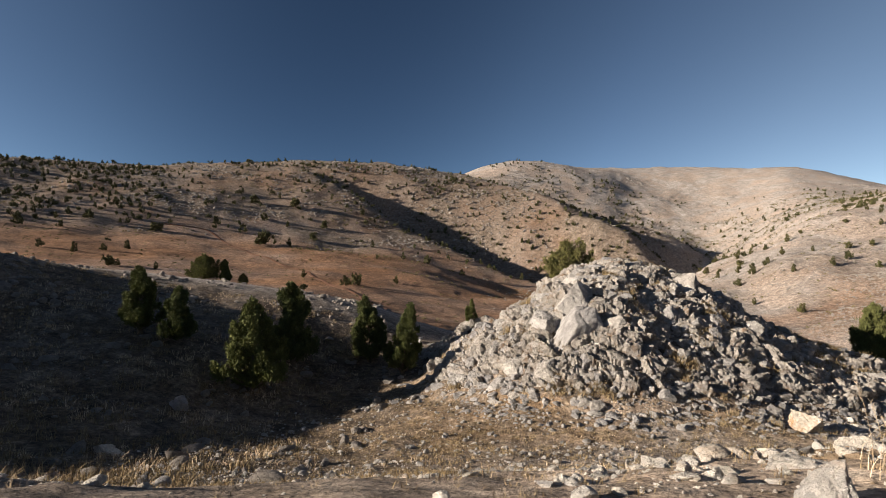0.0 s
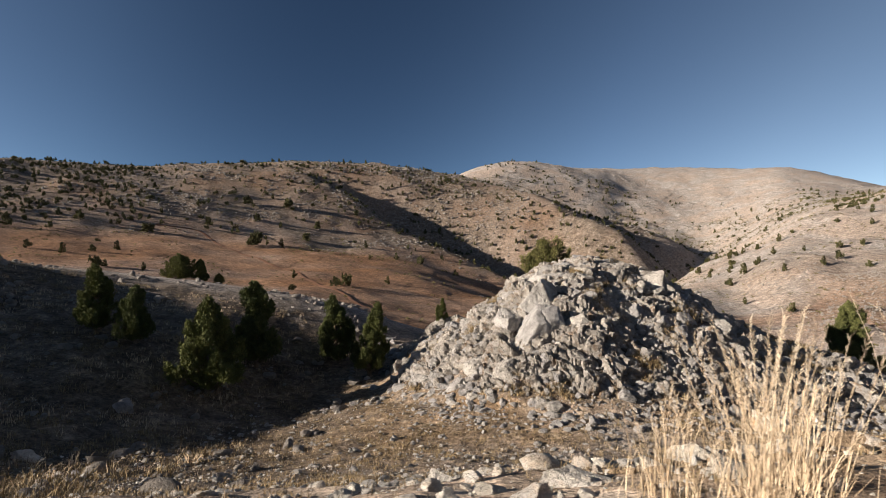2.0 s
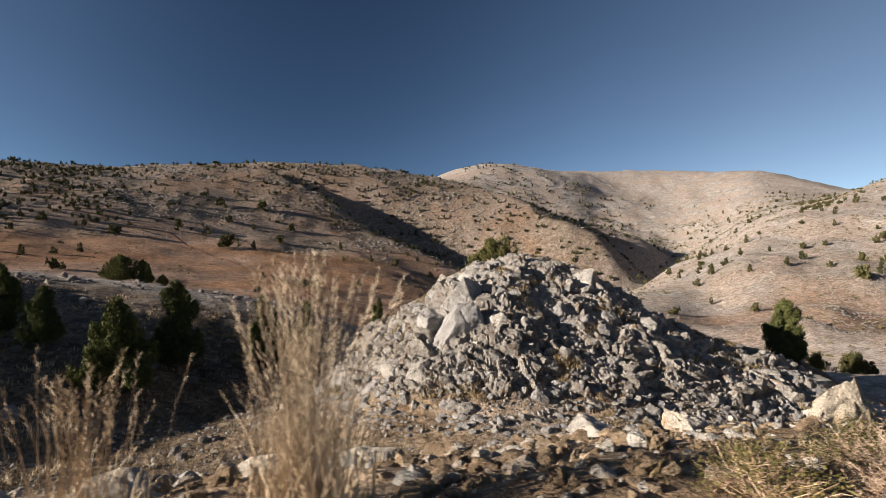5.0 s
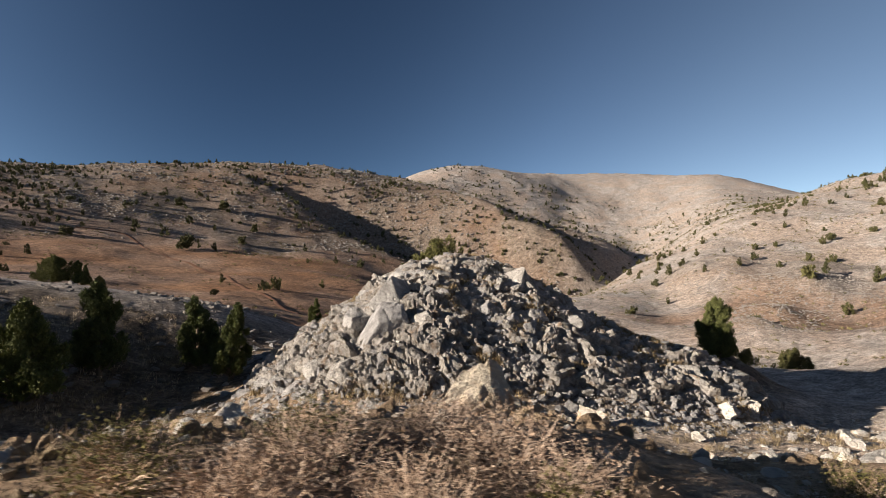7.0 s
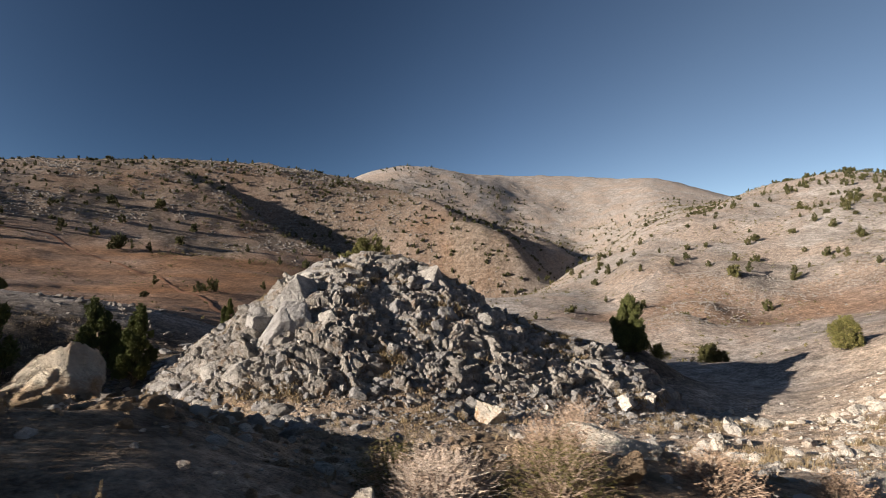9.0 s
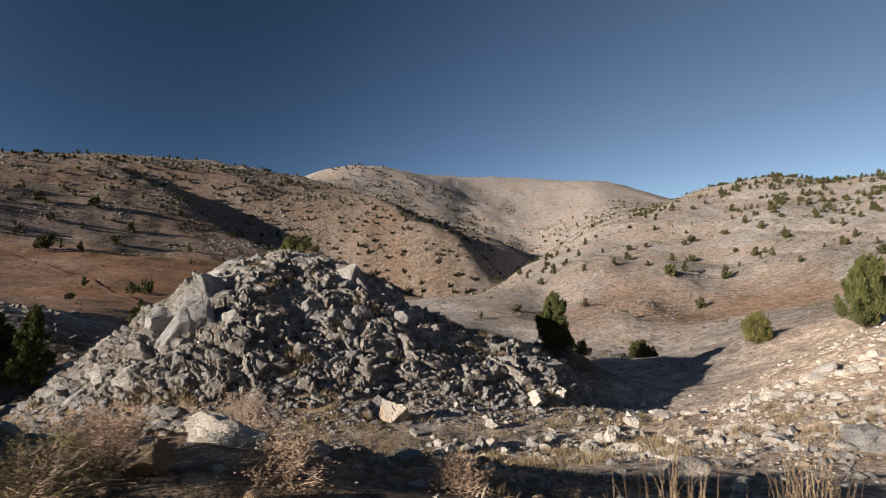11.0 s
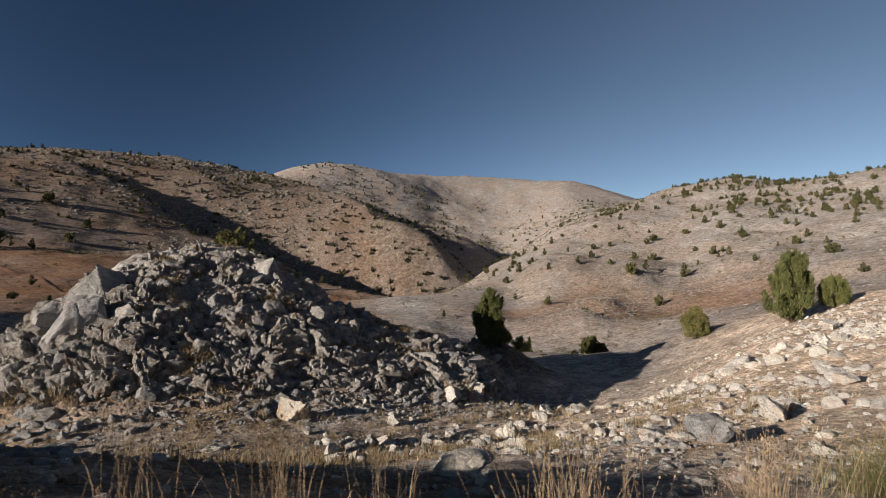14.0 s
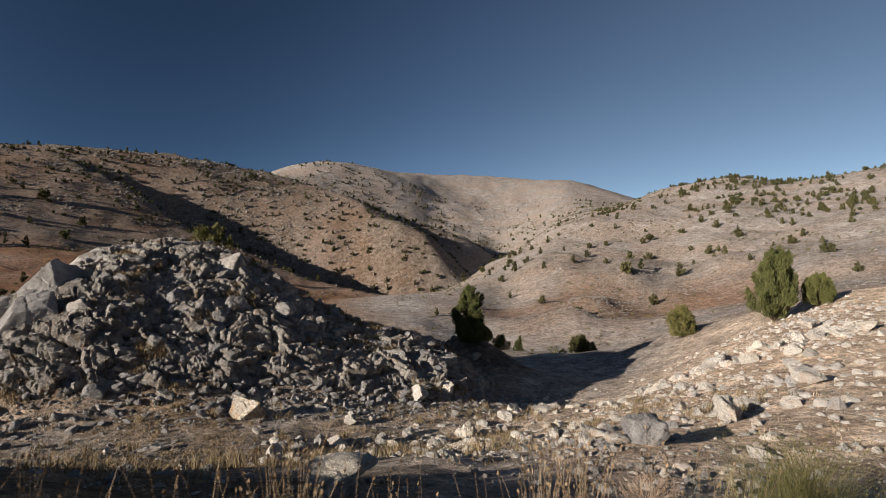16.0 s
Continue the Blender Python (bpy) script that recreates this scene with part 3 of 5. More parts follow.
def build_outcrop():
    top = new("rock_outcrop")
    top.location = (15, 38, at_ground(15, 38))
    tagged(top, "mound of jumbled grey weathered limestone blocks rising from dry grass", "rock outcrop")
    bpy.context.view_layer.update()
    back = top.matrix_world.inverted()
    placed = []

    def put(mesh, x, y, size, squash, sink, rz, tilt, way):
        m = Matrix.Translation((x, y, at_ground(x, y) - sink)) @ Matrix(spin(rz, tilt, way)).to_4x4() @ Matrix.Diagonal((size * squash[0], size * squash[1], size * squash[2], 1))
        ob = new("rock", mesh)
        ob.parent = top
        ob.matrix_basis = back @ m

    # the bedrock itself, split into worn blocks by joints at two sizes
    gx, gy = np.meshgrid(np.arange(-5, 42, 0.09), np.arange(29.5, 55, 0.09))
    x, y = gx.ravel(), gy.ravel()
    e = 0.35
    z = base_height(x, y) + mound_part(x, y)
    low = 0.3 * smooth(0.5, 1.6, mound_part(x, y))
    zx = (base_height(x + e, y) + mound_part(x + e, y) - z) / e
    zy = (base_height(x, y + e) + mound_part(x, y + e) - z) / e
    nrm = np.stack([-zx, -zy, np.ones_like(z)], -1)
    nrm /= np.linalg.norm(nrm, axis=1)[:, None]
    u = (x + 0.35 * z) + 0.5 * ripple(x, y + z, 1.7, 91) + 0.14 * ripple(x, y, 0.5, 92)
    w = (y + 0.9 * z) * 0.8 + 0.5 * ripple(x + 40, y, 1.7, 93) + 0.14 * ripple(x + 40, y, 0.5, 94)
    d = np.zeros_like(x)
    for size, amp, tip, joint, seed in ((2.2, 0.36, 0.24, 0.34, 300), (0.95, 0.26, 0.36, 0.24, 310), (0.4, 0.08, 0.35, 0.08, 320)):
        who, ox, oy, gap = blocks(u, w, size, seed)
        tx, ty = (who * 7.31 % 1 - 0.5) * 2 * tip, (who * 13.7 % 1 - 0.5) * 2 * tip
        k = np.clip(gap / (size * 0.13), 0, 1)
        d += amp * (who - 0.45) + tx * ox + ty * oy - joint * (1 - k)
    d += 0.26 + 0.04 * ripple(x, y + z, 0.3, 95)
    bald = ripple(x, y, 4.5, 51) + 0.5 * ripple(x, y, 1.8, 52)
    lift = mound_part(x, y)
    cover = smooth(0.0, 1.3, lift) * (1 - 0.9 * smooth(0.8, 1.05, bald))
    cover *= 1 - 0.9 * smooth(0, 2, y - curve1(M_X, M_RIDGE, x) + 1 + 0.1 * (x - 17)) * smooth(16, 19, x)
    p = np.stack([x, y, z - low], -1) + nrm * (d * (0.35 + 0.65 * cover) - 1.3 * (1 - cover))[:, None]
    nx, ny = gx.shape[1], gx.shape[0]
    i = (np.arange(ny - 1)[:, None] * nx + np.arange(nx - 1)[None, :]).ravel()
    quads = np.stack([i, i + 1, i + nx + 1, i + nx], -1)
    quads = quads[cover[quads].max(1) > 0.05]
    used, inv = np.unique(quads, return_inverse=True)
    me = mesh_of("bedrock", p[used], inv.reshape(-1, 4), MAT_BEDROCK, 24)
    me.transform(back)
    part("bedrock", me, top)

    # the great slabs that stand out on the sunny side and the crest
    for k, (x, y, s, sq, sink, rz) in enumerate((
            (9.3, 36.3, 2.2, (1.05, 0.8, 1.1), 0.5, 0.2), (6.9, 34.6, 1.4, (1.0, 0.9, 0.9), 0.3, 1.2), (9.9, 38.9, 2.1, (0.9, 1.0, 1.0), 0.6, 2.0), (4.0, 36.0, 1.5, (1.3, 0.9, 0.8), 0.5, 0.8), (7.6, 38.2, 1.7, (1.1, 0.9, 0.9), 0.5, 1.9),
            (11.3, 42.8, 2.0, (1.2, 1.0, 0.75), 0.6, 0.9), (13.5, 44.5, 1.9, (1.3, 0.9, 0.7), 0.7, 2.5), (16.2, 45.0, 1.8, (1.4, 0.9, 0.6), 0.6, 0.2),
            (19.5, 42.6, 1.9, (1.0, 1.0, 0.9), 0.7, 3.0), (14.5, 37.6, 1.6, (1.1, 1.0, 0.9), 0.6, 1.0), (16.8, 38.6, 1.3, (1.2, 0.8, 0.8), 0.5, 4.0),
            (12.0, 36.0, 1.2, (1.0, 1.0, 1.0), 0.5, 5.0), (19.8, 38.4, 1.4, (1.1, 0.9, 0.8), 0.6, 0.5), (5.4, 36.5, 1.2, (1.3, 1.0, 0.7), 0.5, 0.7))):
        put(BIG_MESH[k % 6], x, y, s, sq, sink, rz, 0.2, rz)
        placed.append((x, y, s * 0.8))
    rest, count, piled = [], 0, []
    r = random.Random(5)
    cells = {}

    def crowded(x, y, s, gap):
        i, j = int(x // 1.5), int(y // 1.5)
        for a in range(i - 2, i + 3):
            for b in range(j - 2, j + 3):
                for px, py, q in cells.get((a, b), ()):
                    if (x - px) ** 2 + ((y - py) * 0.8) ** 2 < (gap * (s + q)) ** 2:
                        return True
        cells.setdefault((i, j), []).append((x, y, s))
        return False

    for x, y, s in placed:
        crowded(x, y, s, 0.0)
    # blocks from large to small: great ones high on the sunny side, finer towards the foot and the low end
    for tries, lo, hi, shapes, gap in ((600, 0.62, 1.0, MED, 0.74), (4200, 0.38, 0.62, MED, 0.64), (9500, 0.2, 0.38, MID, 0.58), (15000, 0.08, 0.2, SMALL, 0.56)):
        xs, ys = rng.uniform(-5, 42, tries), rng.uniform(29, 60, tries)
        lift, foot, crest = mound_part(xs, ys), curve1(M_X, M_FOOT, xs), curve1(M_X, M_RIDGE, xs)
        dice = rng.uniform(0, 1, tries)
        up = np.clip((ys - foot) / (crest - foot), 0, 1.2)
        ok = ((lift > np.where(dice < 0.15, 0.02, 0.35)) & (ys > foot - 1.2)) | ((hi < 0.4) & (np.abs(ys - foot) < 3.0) & (dice < 0.6) & (xs > 0)) & (ys < 58)
        ok &= ~((ys > 48) & (rng.uniform(0, 1, tries) < 0.5))
        ok &= ~((ys > crest - 1.5 - 0.12 * (xs - 17)) & (xs > 17.5) & (rng.uniform(0, 1, tries) < 0.9))
        bald = ripple(xs, ys, 4.5, 51) + 0.5 * ripple(xs, ys, 1.8, 52) > 0.9
        ok &= ~(bald & (hi < 0.8))
        grain = smooth(0.05, 0.55, up) * (1 - 0.55 * smooth(15, 32, xs))
        if lo > 0.6:
            ok &= rng.uniform(0, 1, tries) < grain * 1.1 - 0.1
        elif lo > 0.3:
            ok &= rng.uniform(0, 1, tries) < 0.25 + grain
        elif lo > 0.15:
            ok &= rng.uniform(0, 1, tries) < 0.9 - 0.45 * grain
        else:
            ok &= rng.uniform(0, 1, tries) < 1.0 - 0.8 * grain
        zs = height(xs, ys)
        for x, y, z in zip(xs[ok], ys[ok], zs[ok]):
            s = r.uniform(lo, hi)
            if crowded(x, y, s, gap):
                continue
            sq = (r.uniform(0.9, 1.35), r.uniform(0.75, 1.05), r.uniform(0.75, 1.1))
            rz, tilt, way, sink = r.gauss(0.5, 0.6), r.uniform(0.05, 0.26), r.gauss(0.4, 0.7), s * r.uniform(0.4, 0.72) * (1.0 if x < 17 else 0.75) - 0.26 * (0.8 < float(mound_part(np.array([x]), np.array([y]))[0]))
            piled.append((x, y, z, s, sq, rz, tilt, way, sink))
    for x, y, z, s, sq, rz, tilt, way, sink in piled:
        if s > 0.38 and count < 284 and y < 47:
            put(r.choice(MED_MESH), x, y, s, sq, sink, rz, tilt, way)
            count += 1
        else:
            v, f = r.choice(MED if s > 0.5 else MID if s > 0.26 else CHIPS)
            rest.append((v, f, spin(rz, tilt, way) @ np.diag(sq) * s, np.array((x, y, z - sink))))
    me = joined("rubble", rest, MAT_ROCK, 22)
    me.transform(back)
    tagged(part("rubble", me, top, "smaller grey limestone blocks and rubble"), kind="stuff")


build_outcrop()


def boulder(x, y, size, squash, mat, seed, label, sink=0.16, rz=0.0, tilt=0.15, name="boulder", taper=0.0):
    v, f = rock_shape(900 + seed, 5 if size > 0.25 else 4, 13, 0.055, 0.32, 0.75)
    v[:, :2] *= 1 - taper * (v[:, 2:3] - v[:, 2].min()) / np.ptp(v[:, 2])
    ob = new(name, mesh_of("boulder", v * np.array(squash) * size, f, mat, 24))
    ob.matrix_world = Matrix.Translation((x, y, at_ground(x, y) + size * squash[2] * (0.75 - 2 * sink))) @ Matrix(spin(rz, tilt, rz)).to_4x4()
    return tagged(ob, label, "boulder")


WHITE, GREY, EARTH = "pale limestone boulder with orange stains lying in dry grass", "grey weathered limestone boulder lying on stony ground", "ochre stained broken rock on the roadside bank"
boulder(20.9, 30.2, 0.95, (1.1, 0.9, 1.0), MAT_OCHRE, 1, WHITE)
boulder(3.13, 4.15, 0.28, (1.1, 0.95, 1.0), MAT_PALE, 2, "pale pointed limestone rock on the roadside bank", rz=0.5, taper=0.5)
boulder(10.5, 6.4, 0.44, (1.5, 1.1, 0.8), MAT_OCHRE, 33, WHITE, rz=0.4, sink=0.02, taper=0.85, tilt=0.12)
boulder(12.75, 4.5, 0.16, (1.1, 0.9, 0.85), MAT_PALE, 4, "small white broken rock on the roadside bank", rz=1.0)
boulder(14.5, 4.85, 0.20, (0.8, 0.7, 1.3), MAT_EARTHY, 5, EARTH, rz=0.3)
boulder(36.4, 14.4, 0.75, (1.2, 0.9, 0.8), MAT_PALE, 7, "white limestone boulder on bare pale dirt", rz=1.3)
boulder(31.0, 12.0, 0.78, (1.3, 0.9, 0.75), MAT_ROCK, 8, "rounded grey boulder on bare pale dirt", rz=0.4)
boulder(31.3, 24.8, 0.75, (0.8, 0.8, 1.05), MAT_PALE, 9, WHITE, rz=2.2)
boulder(17.3, 26.0, 0.62, (1.3, 0.8, 0.5), MAT_PALE, 10, WHITE, rz=0.2)
boulder(24.1, 25.0, 0.55, (0.9, 0.8, 1.0), MAT_ROCK, 11, GREY, rz=0.9)
boulder(27.0, 25.2, 0.55, (0.9, 0.8, 0.9), MAT_ROCK, 12, GREY, rz=2.9)
boulder(31.4, 33.6, 0.85, (1.0, 0.8, 0.9), MAT_PALE, 13, WHITE, rz=1.9)
boulder(33.6, 34.2, 0.60, (0.9, 0.9, 1.0), MAT_PALE, 14, WHITE, rz=0.1)
boulder(44.4, 17.3, 0.85, (1.4, 0.9, 0.7), MAT_PALE, 15, "white limestone boulder on bare pale dirt", rz=0.7)
boulder(22.6, 9.6, 0.6, (1.6, 0.8, 0.45), MAT_PALE, 18, "flat pale limestone slab lying in the roadside hollow", rz=0.3)
boulder(-16.4, 32.4, 0.70, (0.9, 0.8, 0.9), MAT_ROCK, 16, GREY, rz=1.1)
boulder(-14.8, 23.0, 0.62, (1.1, 0.8, 0.8), MAT_PALE, 17, WHITE, rz=0.6)


for k, (x, y, s) in enumerate(((47, 31, 0.7), (49.5, 30, 0.55), (51, 28.5, 0.8), (53, 26.5, 0.65), (55, 25, 0.6), (46, 29, 0.5), (57.5, 23, 0.7), (50, 26, 0.45))):
    boulder(x, y, s, (1.2, 0.9, 0.75), MAT_PALE, 150 + k, "white limestone block on the lip of the road bend", rz=k * 1.1)
for k, (x, y, s, m) in enumerate(((14.7, 6.8, 0.26, MAT_PALE), (13.6, 6.2, 0.14, MAT_EARTHY), (11.4, 6.6, 0.12, MAT_PALE), (9.2, 6.5, 0.2, MAT_PALE), (8.3, 6.7, 0.22, MAT_PALE), (10.88, 4.25, 0.36, MAT_EARTHY), (11.3, 4.0, 0.18, MAT_PALE),
                                  (11.9, 4.3, 0.12, MAT_EARTHY), (15.6, 5.8, 0.14, MAT_PALE), (14.9, 5.75, 0.34, MAT_PALE), (7.6, 6.4, 0.24, MAT_EARTHY), (7.0, 6.6, 0.28, MAT_EARTHY), (6.3, 6.5, 0.22, MAT_PALE), (5.6, 6.2, 0.2, MAT_PALE), (4.6, 7.2, 0.2, MAT_PALE))):
    boulder(x, y, s, (1.3, 0.85, 0.7), m, 40 + k, EARTH if m is MAT_EARTHY else "pale broken rock lying on the roadside bank", rz=k * 1.3, sink=0.3)
for k, (x, y, s) in enumerate(((3.75, 5.6, 0.30), (4.6, 5.9, 0.26), (3.0, 5.5, 0.18), (2.3, 5.0, 0.13), (4.9, 5.2, 0.24), (1.0, 5.1, 0.10), (1.7, 5.7, 0.15), (2.6, 6.4, 0.2), (0.3, 6.0, 0.12), (5.4, 6.6, 0.28))):
    boulder(x, y, s, (1.4, 0.9, 0.5), MAT_PALE, 120 + k, "flat pale broken rock in sandy roadside dirt", rz=k * 1.7, sink=0.25)
for k, (x, y, s) in enumerate(((22.5, 24.6, 0.4), (28.6, 26.4, 0.5), (33.4, 25.6, 0.5), (29.6, 23.6, 0.35), (34.9, 28.0, 0.6), (36.6, 30.2, 0.65), (37.8, 28.9, 0.5), (26.0, 28.4, 0.4), (21.5, 27.5, 0.3), (32.2, 29.3, 0.4),
                               (39.8, 17.6, 0.6), (47.5, 20.4, 0.8), (51.0, 22.0, 0.7), (55.0, 24.5, 0.8), (58.5, 27.5, 0.9), (34.0, 19.0, 0.45), (22.6, 8.2, 0.3))):
    boulder(x, y, s * (0.75 if x > 38 else 1.0), (1.15, 0.9, 0.8), MAT_PALE if k % 3 else MAT_ROCK, 70 + k, "pale limestone block lying among stones and dry grass" if k % 3 else GREY, rz=k * 0.9)


def build_stones():
    """Loose stones over the slopes, many thousands."""
    def keep(x, y):
        d = dirt(x, y)
        n = ripple(x, y, 4, 31) * 0.5 + ripple(x, y, 1.5, 32) * 0.5
        return np.clip(0.22 + 0.7 * d + 0.5 * n, 0.03, 1) * (np.abs(y + 0.8) > 2.6)

    def bank(x, y):
        return np.exp(-((y - 5.6) / 1.7) ** 2) * smooth(3, 7, x) * (1 - smooth(15, 19, x)) * np.clip(0.6 + 0.8 * ripple(x, y, 1.2, 33), 0.1, 1)

    def scarp(x, y):
        return np.exp(-((y - 14.5 - 0.52 * (x - 36)) / 4.5) ** 2) * smooth(28, 36, x) * np.clip(0.6 + 0.8 * ripple(x, y, 3, 34), 0.05, 1)

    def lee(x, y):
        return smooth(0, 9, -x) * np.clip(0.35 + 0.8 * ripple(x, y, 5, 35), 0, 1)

    for name, mat, label, n, box, lo, hi, chance in (
            ("scattered_stones", MAT_ROCK, "loose grey stones scattered over the slope", 30000, (-12, 32, 7, 40), 0.035, 0.22, lambda x, y: keep(x, y) * np.where(x > 18, 0.45, 0.9)),
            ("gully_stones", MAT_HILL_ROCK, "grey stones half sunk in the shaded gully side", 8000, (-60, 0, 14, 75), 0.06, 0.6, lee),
            ("mound_rubble", MAT_ROCK, "grey limestone rubble spilling out below the mound", 11000, (-6, 43, 27, 40), 0.05, 0.42, lambda x, y: np.exp(-((y - curve1(M_X, M_FOOT, x) - 0.6) / 1.9) ** 2) * np.clip(0.65 + 0.8 * ripple(x, y, 2.2, 38), 0.1, 1)),
            ("pale_stones", MAT_PALE, "loose pale stones over the dirt and below the mound", 7500, (-5, 70, 6, 40), 0.035, 0.32, lambda x, y: keep(x, y) * np.clip(dirt(x, y) + 0.15 + 0.4 * smooth(20, 30, x) * (y > 18), 0, 1)),
            ("foot_stones", MAT_PALE, "white broken stones lying below the mound", 1800, (22, 44, 15, 35), 0.07, 0.5, lambda x, y: np.clip(0.4 + 0.9 * ripple(x, y, 2.5, 36), 0, 1) * np.exp(-((y - 24 - 0.3 * (x - 30)) / 6) ** 2)),
            ("scarp_stones", MAT_PALE, "white broken stones along the edge of the road bend", 8000, (28, 76, 8, 40), 0.03, 0.42, scarp),
            ("roadside_gravel", MAT_PALE, "pale gravel and small stones beside the road", 11000, (-14, 12, 4.2, 24), 0.02, 0.13, lambda x, y: np.clip(0.35 + 0.8 * ripple(x, y, 1.8, 37), 0.03, 1)),
            ("crest_stones", MAT_PALE, "white limestone rubble on the lip of the road bend", 3600, (40, 64, 19, 37), 0.06, 0.6, lambda x, y: np.exp(-((y - 33 + 0.66 * (x - 44)) / 2.6) ** 2) * np.clip(0.7 + 0.8 * ripple(x, y, 2.5, 39), 0.1, 1)),
            ("bank_rubble", MAT_EARTHY, "broken ochre rubble along the roadside bank", 14000, (2, 20, 2.8, 9.5), 0.025, 0.12, bank),
            ("bank_chips", MAT_PALE, "pale stone chips along the roadside bank", 8000, (2, 34, 2.8, 9.5), 0.02, 0.12, lambda x, y: np.clip(bank(x, y) + 0.15, 0, 1))):
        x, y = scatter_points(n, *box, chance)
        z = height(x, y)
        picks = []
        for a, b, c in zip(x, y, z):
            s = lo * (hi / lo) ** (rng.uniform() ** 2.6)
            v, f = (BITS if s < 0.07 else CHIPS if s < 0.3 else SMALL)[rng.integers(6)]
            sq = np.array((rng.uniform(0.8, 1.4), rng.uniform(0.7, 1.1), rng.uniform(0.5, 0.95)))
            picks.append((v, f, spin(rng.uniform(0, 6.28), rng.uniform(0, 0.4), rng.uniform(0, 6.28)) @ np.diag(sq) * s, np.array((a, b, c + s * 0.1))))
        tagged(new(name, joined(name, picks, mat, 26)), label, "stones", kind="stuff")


build_stones()


def build_hill_rocks():
    """Rock ribs and blocks that break the skin of the hillsides."""
    g = np.random.default_rng(55)
    picks = []
    for n, a0, a1, r0, r1, grain, size in ((80000, -46, 66, 95, 800, 34, 1.0), (30000, 20, 62, 85, 330, 26, 1.0), (60000, 5, 66, 200, 1250, 30, 0.7)):
        a, r = np.radians(g.uniform(a0, a1, n)), np.sqrt(g.uniform(r0 ** 2, r1 ** 2, n))
        x, y = r * np.sin(a), r * np.cos(a)
        cluster = ripple(x, y, grain, 56) * 0.6 + ripple(x, y, grain * 0.35, 57) * 0.4
        chance = rocky_and_shade(x, y) * np.where(x > 0.42 * y, 1.7, 1.0) * (0.30 + 1.1 * cluster) if size == 1.0 else 1.8 * cluster - 0.2 if size > 0.8 else 1.2 * cluster + 0.05
        k = g.uniform(0, 1, n) < np.clip(chance + 0.22 * hummocks(x, y) * (r < 300), 0, 1)
        x, y, r = x[k], y[k], r[k]
        z = height(x, y)
        for p, q, c, d in zip(x, y, z, r):
            s = size * g.uniform(0.3, 1.0) ** 1.6 * (0.5 + d / 480) * (0.5 if p > 0.42 * q and size == 1.0 else 1.0)
            v, f = BITS[g.integers(6)]
            picks.append((v, f, spin(g.uniform(0, 6.28), g.uniform(0, 0.5), g.uniform(0, 6.28)) @ np.diag((g.uniform(0.8, 1.6), 1.0, g.uniform(0.5, 1.0))) * s, np.array((p, q, c + s * 0.05))))
    tagged(new("hillside_rocks", joined("hillside_rocks", picks, MAT_HILL_ROCK, 30)), "grey limestone blocks and ribs on the hillsides", "rocks", kind="stuff")


build_hill_rocks()


# ---- trees ----
def tube(path, radii, sides=6):
    """A tapered limb along a path of points."""
    path = np.asarray(path, float)
    ring = np.linspace(0, 2 * np.pi, sides, endpoint=False)
    vs, fs = [], []
    for k, (p, r) in enumerate(zip(path, radii)):
        d = path[min(k + 1, len(path) - 1)] - path[max(k - 1, 0)]
        d = d / np.linalg.norm(d)
        a = np.cross(d, (0.3, 0.9, 0.1))
        a /= np.linalg.norm(a)
        b = np.cross(d, a)
        vs.append(p + r * (np.cos(ring)[:, None] * a + np.sin(ring)[:, None] * b))
        if k:
            i = (k - 1) * sides + np.arange(sides)
            j = (k - 1) * sides + (np.arange(sides) + 1) % sides
            fs.append(np.stack([i, j, j + sides, i + sides], -1))
    return np.concatenate(vs), np.concatenate(fs)


def merge(pieces):
    vs, fs, n = [], [], 0
    for v, f in pieces:
        vs.append(v)
        fs.append(f + n)
        n += len(v)
    return np.concatenate(vs), np.concatenate(fs)


def tufts(centres, outs, size, g, blades=3):
    """Small pointed sprays of foliage at the centres, turned to the given ways."""
    n = len(centres)
    vs = []
    for _ in range(blades):
        d = outs + g.normal(0, 0.5, (n, 3))
        d /= np.linalg.norm(d, axis=1)[:, None]
        side = np.cross(d, g.normal(0, 1, (n, 3)))
        side /= np.linalg.norm(side, axis=1)[:, None]
        s = size * g.uniform(0.6, 1.4, (n, 1))
        vs.append(np.stack([centres - d * s * 0.4 - side * s * 0.22, centres - d * s * 0.3 + side * s * 0.24, centres + d * s * 0.5 + side * s * 0.15, centres + d * s * 0.9 - side * s * 0.06], 1))
    v = np.concatenate(vs, 1).reshape(-1, 3)
    f = np.arange(len(v)).reshape(-1, 4)
    return v, f


